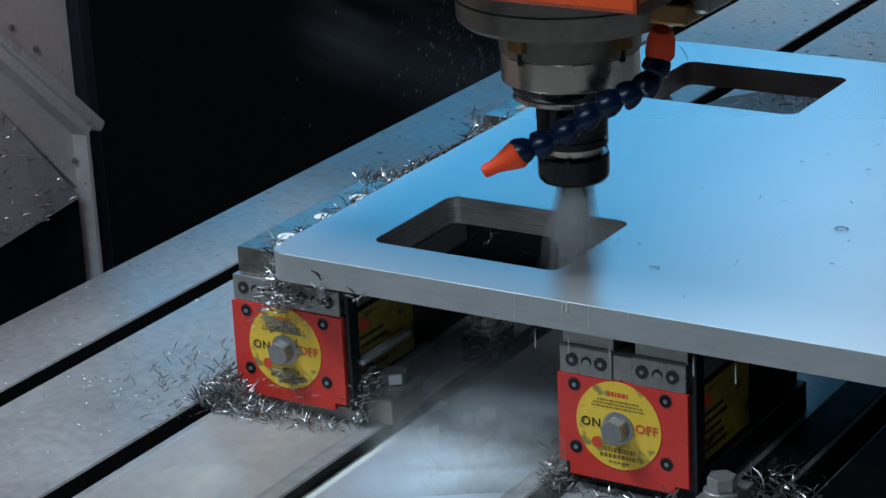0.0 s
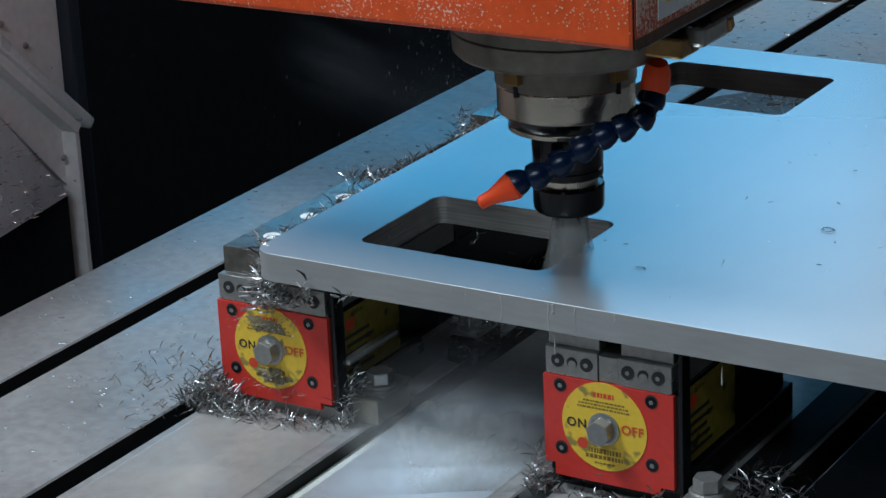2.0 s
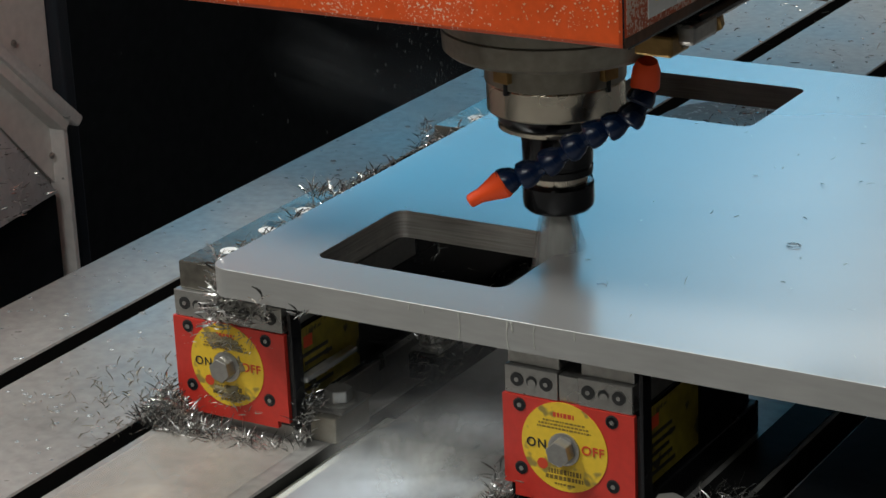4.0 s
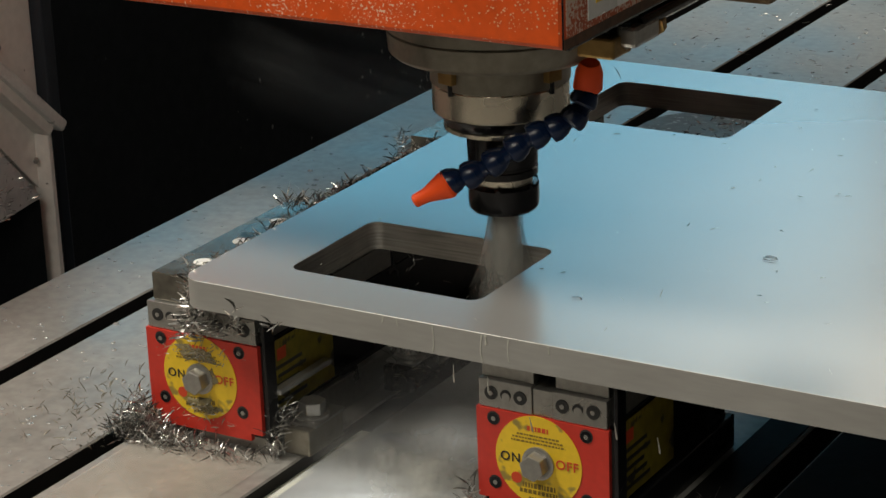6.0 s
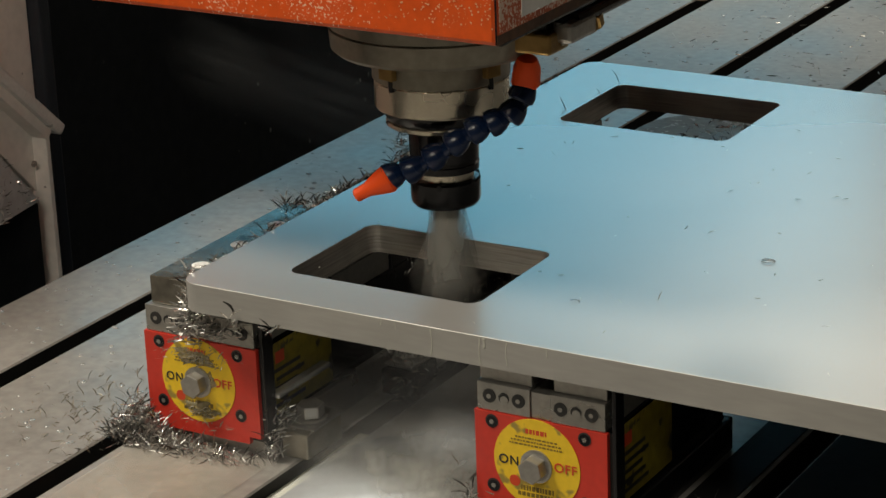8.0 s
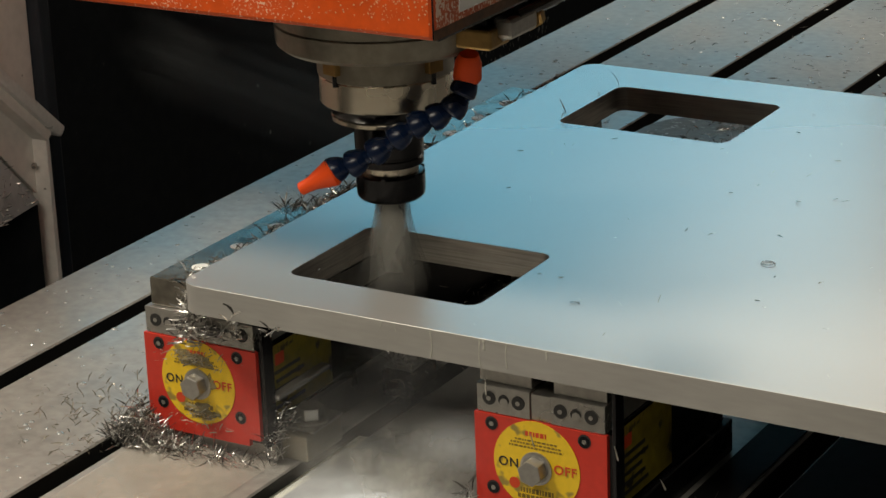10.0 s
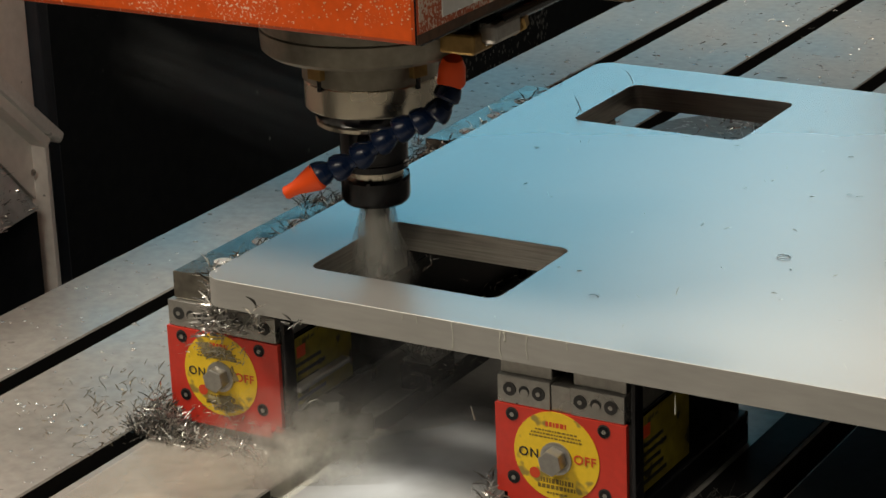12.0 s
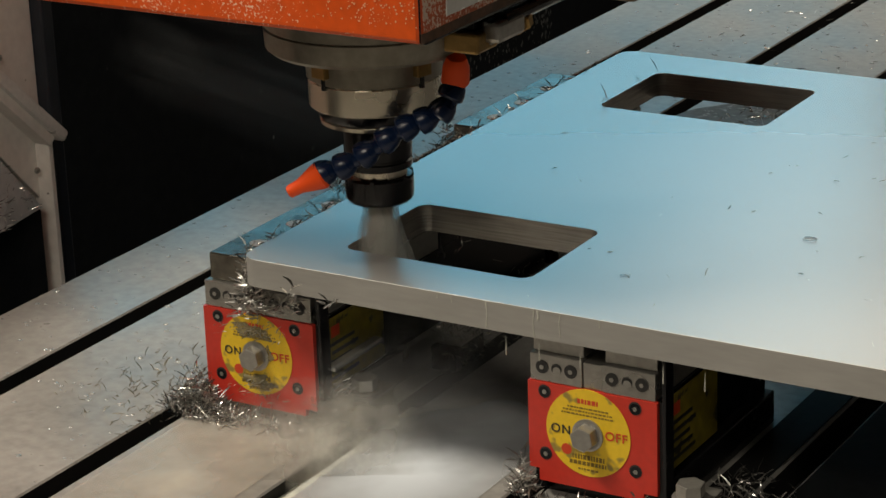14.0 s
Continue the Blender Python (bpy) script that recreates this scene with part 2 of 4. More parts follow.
def hex_head(cx, cz, r, y0, y1):
    bm = bmesh.new()
    bmesh.ops.create_cone(bm, cap_ends=True, segments=6, radius1=r, radius2=r, depth=y1 - y0)
    bmesh.ops.rotate(bm, verts=bm.verts, matrix=Matrix.Rotation(radians(90), 3, "X") @ Matrix.Rotation(radians(13), 3, "Z"))
    bmesh.ops.translate(bm, verts=bm.verts, vec=(cx, (y0 + y1) / 2, cz))
    bmesh.ops.bevel(bm, geom=bm.edges, offset=0.0007, segments=2, affect="EDGES", profile=0.5)
    return bm


def lettering(text, size, material, parent, at, spacing=1.0):
    """Raised letters that stand on a front face, facing -y."""
    cu = bpy.data.curves.new("lettering", "FONT")
    cu.body, cu.size, cu.align_x, cu.align_y, cu.extrude, cu.space_character = text, size, "CENTER", "CENTER", 0.0001, spacing
    cu.offset = 0.00012
    tmp = bpy.data.objects.new("lettering_curve", cu)
    me = bpy.data.meshes.new_from_object(tmp)
    bpy.data.objects.remove(tmp)
    me.materials.append(material)
    ob = new("lettering", me)
    ob.parent = parent
    ob.matrix_local = pose(*at, 90, 0, 0)
    return ob


RIDERS = []  # all that travels with the table


def swarf(name, label, spots, size=0.006, upright=0.3, kind_material=None, bend=1.6, thin=1.0, steep=0.2):
    """Loose metal shavings: short bent slivers at the given spots (x, y, z)."""
    verts, faces = [], []
    for x, y, z in spots:
        L = size * random.uniform(0.45, 1.5)
        wide = size * random.uniform(0.035, 0.085) * thin
        head = random.uniform(0, 2 * math.pi)
        lift = random.uniform(steep, 1.45) if random.random() < upright else random.uniform(-0.1, 0.35)
        curl = random.uniform(-bend, bend)
        roll = random.uniform(0, math.pi)
        p = Vector((x, y, z + 0.0005))
        n = 4
        base = len(verts)
        for i in range(n + 1):
            d = Vector((math.cos(head) * math.cos(lift), math.sin(head) * math.cos(lift), math.sin(lift)))
            side = d.cross(Vector((math.sin(roll), math.cos(roll), 0.5))).normalized()
            k = wide * (1 - abs(2 * i / n - 1) * 0.7)
            verts += [p + side * k, p - side * k, p + d.cross(side) * k * 0.4]
            p = p + d * (L / n)
            head += curl / n
            lift *= 0.8
        for i in range(n):
            a, b = base + 3 * i, base + 3 * i + 3
            faces += [(a, a + 1, b + 1, b), (a + 1, a + 2, b + 2, b + 1), (a + 2, a, b, b + 2)]
    me = bpy.data.meshes.new(name)
    me.from_pydata([tuple(v) for v in verts], [], faces)
    me.materials.append(kind_material or CHIP)
    ob = new(name, me)
    tagged(ob, label, "swarf", kind="stuff")
    RIDERS.append(ob)
    return ob


def heap(cx, cy, rx, ry, z, n, high=0.0):
    out = []
    for _ in range(n):
        a, r = random.uniform(0, 2 * math.pi), random.random() ** 0.7
        out.append((cx + rx * r * math.cos(a), cy + ry * r * math.sin(a), z + high * (1 - r) * random.random()))
    return out


def band(x0, y0, x1, y1, spread, z, n, high=0.0):
    out = []
    for _ in range(n):
        k = random.random()
        out.append((x0 + (x1 - x0) * k + random.gauss(0, spread), y0 + (y1 - y0) * k + random.gauss(0, spread), z + high * random.random()))
    return out


# ---- the place: floor, walls, dark machine interior ----
ZT = -0.128  # top of the machine table
tagged(part("floor", box(-5, 5, -5, 6, -1.06, -1.0), FLOORM), "grey concrete workshop floor", "floor", kind="structure")
for nm, b in (("wall_north", (-5, 5, 6, 6.2, -1, 3)), ("wall_south", (-5, 5, -5.2, -5, -1, 3)), ("wall_east", (5, 5.2, -5.2, 6.2, -1, 3)),
              ("wall_west", (-5.2, -5, -5.2, 6.2, -1, 3))):
    tagged(part(nm, box(*b), GREY), "plain grey plaster workshop wall", "wall", kind="structure")
tagged(part("ceiling", box(-5.2, 5.2, -5.2, 6.2, 3, 3.1), GREY), "plain grey workshop ceiling", "ceiling", kind="structure")

column = thing("machine_column", (-0.9, 0.9, -1.0), "black oily machine column behind the table", "machine column")
part("front_panel", box(-0.3, 0.15, -0.8, 1.3, 0, 1.05, 0.01), SOOT, column)
verts, faces = [], []
for _ in range(2500):
    y, z = (0.98 - abs(random.gauss(0, 0.22)), 0.78 + random.gauss(0, 0.14))
    r, k0 = random.uniform(0.0006, 0.0030), len(verts)
    if z < 1.02:
        verts += [(0.1506, y + r * math.cos(a) * random.uniform(0.6, 1.2), z + r * 1.3 * math.sin(a)) for a in (0.3, 1.5, 2.8, 4.1, 5.2)]
        faces.append((k0, k0 + 1, k0 + 2, k0 + 3, k0 + 4))
me = bpy.data.meshes.new("dried_spatter")
me.from_pydata(verts, [], faces)
me.materials.append(SPATTER)
dried = tagged(new("dried_spatter", me), kind="stuff")
dried["label"] = "grey spatter of dried coolant"
dried.parent = column
part("side_panel", box(-0.3, 0.25, 1.3, 1.36, 0, 1.04, 0.006), SOOT, column)

cover = thing("sheet_metal_guard", (-0.43, 0.3, -0.3), "grey painted sheet metal guard with a folded rim", "machine guard")
# upright sheet, folded slanting rim, sill with shavings, dark post
SLANT = math.atan2(-0.066, 0.0686)


def slanted(y0, y1, z_at_y0, t0, t1, x0, x1, bevel=0.0):
    """A bar that runs down the slope of the guard, from y0 to y1; t0, t1: its edges across the slope."""
    L = (y1 - y0) / math.cos(SLANT)
    bm = box(x0, x1, 0, L, t0, t1, bevel)
    bmesh.ops.rotate(bm, verts=bm.verts, matrix=Matrix.Rotation(SLANT, 3, "X"))
    bmesh.ops.translate(bm, verts=bm.verts, vec=(0, y0, z_at_y0))
    return bm


part("upper_sheet", box(-0.030, -0.024, -0.5, 0.108, 0.1, 0.75, 0.001), SHEET, cover)
part("corner_post", box(-0.035, -0.012, 0.1085, 0.124, -0.5, 0.75, 0.003), POST, cover)
part("rim", slanted(-0.2, 0.108, 0.533, -0.011, 0.0, -0.03, 0.008, 0.003), BARESHEET, cover, "bright folded sheet metal rim")
part("rim_lip", slanted(-0.2, 0.098, 0.5240, -0.013, 0.0, -0.028, 0.002, 0.001), SHEET, cover)


def quad_sheet(pts, thick):
    """A bent-free sheet through four corners, with its thickness towards -x."""
    bm = bmesh.new()
    front = [bm.verts.new(p) for p in pts]
    back = [bm.verts.new((x - thick, y, z)) for x, y, z in pts]
    bm.faces.new(front)
    bm.faces.new(back)
    n = len(pts)
    for i in range(n):
        bm.faces.new((front[i], front[(i + 1) % n], back[(i + 1) % n], back[i]))
    return bm


part("lower_sheet", quad_sheet([(-0.0150, -0.0065, 0.3500), (-0.0150, 0.1000, 0.2420), (-0.0150, 0.0991, 0.1675), (-0.0150, -0.0136, 0.2925)], 0.003), SHEET, cover)
part("edge_strip", box(-0.02, 0.0, 0.088, 0.0935, -0.4, 0.232, 0.001), SHEET, cover)
part("chute", quad_sheet([(-0.0040, -0.0253, 0.2969), (-0.0020, 0.0747, 0.1773), (0.0250, -0.0773, 0.1783)], 0.004), CHUTE, cover, "steep wet sheet strewn with shavings")
part("chute_skirt", box(-0.010, -0.004, -0.4, 0.0745, -0.3, 0.175), SOOT, cover)
for y, z in ((0.082, 0.207), (0.062, 0.31), (0.035, 0.335)):
    part("bolt", lathe([(0.0028, 0.0), (0.0028, 0.0015), (0.0016, 0.0026)], 14), STEEL, cover).matrix_local = pose(-0.011 if z < 0.25 else -0.023, y, z, 0, 90, 0)

# ---- machine table with its slots ----
SLOT_X = [-0.2105 + 0.1385 * i for i in range(7)]
T0, T1 = -0.3065, 0.90


def table_profile():
    pts = [(T0, ZT - 0.16), (T0, ZT - 0.003), (T0 + 0.003, ZT)]
    for x in SLOT_X:
        a, b = x - 0.009, x + 0.009
        pts += [(a - 0.0012, ZT), (a, ZT - 0.0012), (a, ZT - 0.02), (x - 0.016, ZT - 0.02), (x - 0.016, ZT - 0.034), (x + 0.016, ZT - 0.034),
                (x + 0.016, ZT - 0.02), (b, ZT - 0.02), (b, ZT - 0.0012), (b + 0.0012, ZT)]
    return pts + [(T1, ZT), (T1, ZT - 0.16)]


def build_table():
    ob = thing("milling_table", (0, 0, 0), "wet grey cast iron milling table with parallel slots", "machine table")
    bm = bmesh.new()
    pr = table_profile()
    lo = [bm.verts.new((x, -0.75, z)) for x, z in pr]
    hi = [bm.verts.new((x, 1.75, z)) for x, z in pr]
    for i in range(len(pr)):
        j = (i + 1) % len(pr)
        f = bm.faces.new((lo[i], lo[j], hi[j], hi[i]))
        # slot walls get the black that paints their shade
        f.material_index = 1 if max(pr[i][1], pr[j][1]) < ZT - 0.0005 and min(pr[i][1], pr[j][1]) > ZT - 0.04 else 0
    bm.faces.new(lo)
    bm.faces.new(hi)
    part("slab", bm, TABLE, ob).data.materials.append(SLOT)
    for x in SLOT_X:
        part("slot_floor", box(x - 0.0155, x + 0.0155, -0.749, 1.749, ZT - 0.0338, ZT - 0.022), SLOT, ob, "black slot bottom, the slot's shade in its colour")
    RIDERS.append(ob)


build_table()
bed = thing("machine_bed", (0.3, 0.4, -1.0), "dark machine bed under the table", "machine bed")
part("bed_body", box(-0.5, 0.5, -1.0, 1.2, 0, 0.705, 0.01), SOOT, bed)

# ---- the plate being milled ----
PT = 0.019  # its thickness
HOLES = [(0.0535, 0.1905, 0.0435, 0.1437), (0.0555, 0.1925, 0.4030, 0.5085)]


def build_plate():
    loop = round_rect(0.0, 0.86, 0.0, 0.5605, 0.014, 8)
    bm = bmesh.new()
    loops = [loop] + [round_rect(*h, 0.0085, 8) for h in HOLES]
    cut = 0.0003
    sizes = [(0.0 + cut, 0.86 - cut, 0.0 + cut, 0.5605 - cut)] + [(h[0] - 0.0004, h[1] + 0.0004, h[2] - 0.0004, h[3] + 0.0004) for h in HOLES]
    tops = [round_rect(*sizes[0], 0.0135, 8)] + [round_rect(*s, 0.0088, 8) for s in sizes[1:]]
    ring_top, ring_edge, ring_low = [], [], []
    for k, (lp, tp) in enumerate(zip(loops, tops)):
        drop = cut if k == 0 else 0.0004
        a = [bm.verts.new((x, y, 0)) for x, y in tp]
        b = [bm.verts.new((x, y, -drop)) for x, y in lp]
        c = [bm.verts.new((x, y, -PT)) for x, y in lp]
        ring_top.append(a), ring_low.append(c)
        n = len(lp)
        for i in range(n):
            j = (i + 1) % n
            bm.faces.new((a[i], a[j], b[j], b[i])).material_index = 2
            f = bm.faces.new((b[i], b[j], c[j], c[i]))
            f.material_index = 2 if k == 0 else 1
    for rings in (ring_top, ring_low):
        edges = [bm.edges.get((r[i], r[(i + 1) % len(r)])) for r in rings for i in range(len(r))]
        bmesh.ops.triangle_fill(bm, edges=edges, use_beauty=True)
    ob = part("aluminium_plate", bm, PLATE)
    ob.data.materials.append(WALLCUT)
    ob.data.materials.append(SAWN)
    tagged(ob, "wet milled aluminium plate with two rectangular pockets cut through", "metal plate")
    RIDERS.append(ob)
    return ob


build_plate()


# ---- magnetic holding blocks ----
LEDGE = 0.0453  # height of the bright side ledge over the table

def build_block(name, label, depth, stepped, front=True, body_depth=0.0):
    """Origin: front left bottom corner on the table; 0.088 wide, top at the underside of the plate."""
    H = -PT - ZT  # 0.109
    ob = thing(name, (0, 0, 0), label, "magnetic block", "magnetic blocks under the plate")
    W = 0.088
    part("body", box(0.002, W - 0.001, 0.004, max(depth, body_depth), 0.012, H - 0.032, 0.0008), DARKSTEEL, ob, "dark steel body")
    # added extension that hides the lit table behind the pocket with black
    if body_depth:
        part("pocket_dark_backing", box(0.0305, W - 0.0012, depth + 0.001, body_depth, H - 0.0325, H - 0.003, 0.0008), DARKSTEEL, ob)
    # unstepped block's flange is blackened, painting the shade below the plate's free edge
    part("base_flange", box(-0.001, W + 0.004, 0.010, depth + 0.004, 0.0, 0.0225, 0.001), STEEL if stepped else DARKSTEEL, ob)
    # pole strips with bored fronts
    zc, zt = H - 0.0315, H - 0.0135
    mid0, mid1 = 0.0375, 0.0505
    for x0, x1 in ((0.0015, mid0 - 0.0004), (mid1 + 0.0004, W - 0.0015)):
        part("pole_strip", box(x0, x1, 0.001, depth, zc, zt, 0.0006), STEEL, ob)
        if stepped and x0 < 0.02:  # the outer pad rises beside the plate
            part("pole_pad", box(0.0045, 0.0488, 0.0045, depth, zt + 0.0002, H + 0.0055, 0.001), WETPAD, ob, "wet steel pad stepped up beside the plate")
        else:
            part("pole_pad", box(max(x0 + 0.0005, 0.0512 if stepped else 0), x1 - 0.0002, 0.0045, depth, zt + 0.0002, H - 0.0002, 0.0008), STEEL, ob)
    part("spacer", box(mid0, mid1, 0.002, depth, zc, zt - 0.0012, 0.0004), STEEL, ob, "dull brass spacer between the pole strips")
    for g in (mid0, mid1 - 0.0):
        for k in range(3):
            cx = (0.0100 + 0.0098 * k) if g == mid0 else (0.0576 + 0.0101 * k)
            cz = (zc + zt) / 2 + 0.0005
            if k == 1:
                part("bore", disc_on_front(cx, cz, 0.0034, 0.0004, 0.003, 20), INK, ob)
                part("pin", lathe([(0.0027, 0.0), (0.0027, 0.0006)], 16, "y", (cx + 0.0004, 0.0002, cz - 0.0011)), STEEL, ob)
            else:
                part("bore", disc_on_front(cx, cz, 0.0043, 0.0004, 0.003, 24), INK, ob)
                part("screw", lathe([(0.0015, -0.0001), (0.0012, 0.0008)], 12, "y", (cx, 0, cz)), STEEL, ob)
    if stepped:
        for k in range(int((depth - 0.02) / 0.044)):
            part("plug", lathe([(0.0062, 0.0), (0.0062, 0.0006), (0.005, 0.001)], 24, "z", (0.0245, 0.034 + 0.044 * k, H + 0.0052)), PALE, ob, "pale round plug")
    if front:
        z0, z1 = H - 0.0315 - 0.0665, H - 0.0318
        loop = [(0.0, z1), (0.0, z0 + 0.008), (0.007, z0 + 0.008), (0.007, z0), (0.079, z0), (0.079, z0 + 0.005), (W, z0 + 0.005), (W, z1)]
        bm = outline_prism(loop, 0, 0.0035)
        bmesh.ops.rotate(bm, verts=bm.verts, matrix=Matrix.Rotation(radians(90), 3, "X"))
        bmesh.ops.translate(bm, verts=bm.verts, vec=(0, 0.0035, 0))
        red = part("front_plate", bm, RED, ob, "red enamelled front plate")
        part("edge_gap", box(W - 0.0032, W + 0.0028, 0.0040, 0.0052, 0.013, H - 0.033), INK, ob)
        part("edge_plate", box(W + 0.003, W + 0.0055, 0.001, 0.012, 0.012, H - 0.0005, 0.0004), DARKSTEEL, ob)
        cx, cz = 0.0415, H - 0.060
        disc = part("label_disc", disc_on_front(cx, cz, 0.0288, -0.0004, 0.0002, 56), YELLOW, red, "round yellow label, stained in places")
        part("hub", lathe([(0.0105, 0.0), (0.0105, -0.0012), (0.009, -0.0016)], 28, "y", (cx, -0.0003, cz - 0.001)), STEEL, ob)
        part("hex_bolt", hex_head(cx, cz - 0.001, 0.0082, -0.0100, -0.0014), STEEL, ob, "worn steel hexagon bolt head")
        lettering("ON", 0.0082, INK, red, (cx - 0.0187, -0.0006, cz - 0.0005), 1.15)
        lettering("OFF", 0.0082, REDINK, red, (cx + 0.0192, -0.0006, cz + 0.0006), 1.1)
        rows = ((0.0205, 0.014, REDINK, 0.0030), (0.0160, 0.028, BROWNINK, 0.0011), (0.0138, 0.034, BROWNINK, 0.0011), (0.0116, 0.036, BROWNINK, 0.0011), (-0.0165, 0.022, BROWNINK, 0.0032),
                (-0.0205, 0.026, BROWNINK, 0.0026), (-0.0245, 0.014, BROWNINK, 0.0012))
        for dz, wd, m, tall in rows:
            bm = bmesh.new()
            x = -wd / 2
            while x < wd / 2:
                ln = random.uniform(0.0008, 0.0026)
                box(cx + x, cx + min(x + ln, wd / 2), -0.00055, -0.0003, cz + dz - tall / 2, cz + dz + tall / 2, 0, bm)
                x += ln + 0.0007
            part("print_line", bm, m, red)
        part("emblem", disc_on_front(cx - 0.0150, cz - 0.0130, 0.0036, -0.00055, -0.0002, 20), REDINK, red)
        for sx, sz in ((0.0117, H - 0.0375), (0.0735, H - 0.0375), (0.0117, H - 0.0790), (0.0735, H - 0.0790)):
            part("bore", disc_on_front(sx, sz, 0.0043, -0.0003, 0.001, 24), INK, red)
            part("socket_screw", lathe([(0.0036, -0.00045), (0.0036, 0.0002)], 20, "y", (sx, 0, sz - 0.0004)), DARKSTEEL, red)
            part("socket", lathe([(0.0016, -0.0006), (0.0016, 0.0)], 6, "y", (sx, 0, sz - 0.0004)), STEEL, red)
        sl = part("side_label", box(W + 0.0002, W + 0.0008, 0.0135, 0.085, H - 0.083, H - 0.034), SHADEDGRIMY, ob, "grimy yellow side label with worn print, its shade in the darker yellow")
        for k in range(5):
            part("print_line", box(W + 0.0009, W + 0.0011, 0.018 + 0.002 * (k % 2), 0.052 - 0.004 * (k % 3), H - 0.078 + 0.006 * k, H - 0.0755 + 0.006 * k), INK, sl)
        if stepped:
            part("ledge", box(W + 0.001, W + 0.0085, 0.011, 0.072, LEDGE - 0.004, LEDGE, 0.0012), PLATE, ob, "bright wet ledge along the foot")
        part("emblem", box(W + 0.0009, W + 0.0011, 0.02, 0.03, H - 0.048, H - 0.04), REDINK, sl)
    RIDERS.append(ob)
    return ob


block_a = build_block("magnetic_block", "red fronted steel magnetic block with a stepped top, heaped with shavings", 0.165, True, True, 0.322)
block_a.matrix_world = pose(-0.0505, 0.026, ZT)
for dx, dz, rx, rz in ((0.036, 0.066, 0.012, 0.0045), (0.046, 0.0635, 0.009, 0.0035), (0.0405, 0.0300, 0.0095, 0.0050), (0.050, 0.028, 0.006, 0.0032), (0.0515, 0.0500, 0.0035, 0.0055)):
    bm = bmesh.new()
    bmesh.ops.create_icosphere(bm, subdivisions=3, radius=1)
    for v in bm.verts:
        a = math.atan2(v.co.z, v.co.x)
        k = 1 + 0.28 * math.sin(3 * a + dx * 900) + 0.16 * math.sin(7 * a + dz * 700)
        v.co = Vector((v.co.x * rx * k, v.co.y * 0.0009 * (1 + 0.5 * math.sin(5 * a)), v.co.z * rz * k))
    bmesh.ops.translate(bm, verts=bm.verts, vec=(dx, -0.0006, dz))
    part("wet_paste", bm, PASTE, block_a, "wet grey paste of coolant and fine metal", True)
block_b = build_block("magnetic_block", "red fronted steel magnetic block under the free edge of the plate", 0.165, False)
block_b.matrix_world = pose(0.2082, 0.0078, ZT)
block_c = build_block("magnetic_block", "plain steel magnetic block with a stepped wet top", 0.165, True, False)
block_c.matrix_world = pose(-0.0505, 0.350, ZT)


def build_clamp(x, y, turn, label, bar=OILY):
    ob = thing("table_clamp", (x, y, ZT), label, "clamp", "clamps beside the blocks")
    ob.matrix_world = pose(x, y, ZT, 0, 0, turn)
    part("clamp_bar", box(-0.0100, 0.0100, -0.0205, 0.0205, 0.0005, 0.0185, 0.0012), bar, ob)
    part("cap_plate", box(-0.0112, 0.0118, -0.0150, 0.0215, 0.0186, 0.0206, 0.0008), STEEL, ob)
    part("washer", lathe([(0.0112, 0.0207), (0.0112, 0.0224), (0.0100, 0.0230)], 28), STEEL, ob)
    bm = bmesh.new()
    bmesh.ops.create_cone(bm, cap_ends=True, segments=6, radius1=0.0092, radius2=0.0092, depth=0.0085)
    bmesh.ops.rotate(bm, verts=bm.verts, matrix=Matrix.Rotation(radians(8), 3, "Z"))
    bmesh.ops.translate(bm, verts=bm.verts, vec=(0, 0, 0.0272))
    bmesh.ops.bevel(bm, geom=bm.edges, offset=0.0008, segments=2, affect="EDGES", profile=0.5)
    part("hex_nut", bm, STEEL, ob)
    RIDERS.append(ob)


build_clamp(0.0540, 0.0600, 0, "grey steel step clamp bolted beside the block")
build_clamp(0.3195, 0.0050, 0, "dark steel clamp with hexagon nut among shavings")

# black bar here carries the shade under the plate
build_clamp(0.0580, 0.1760, 0, "wet clamp deep under the plate, its bar black for the shade there", DARKSTEEL)

# ---- milling head ----
AX, AY = 0.1293, 0.1340  # spindle axis


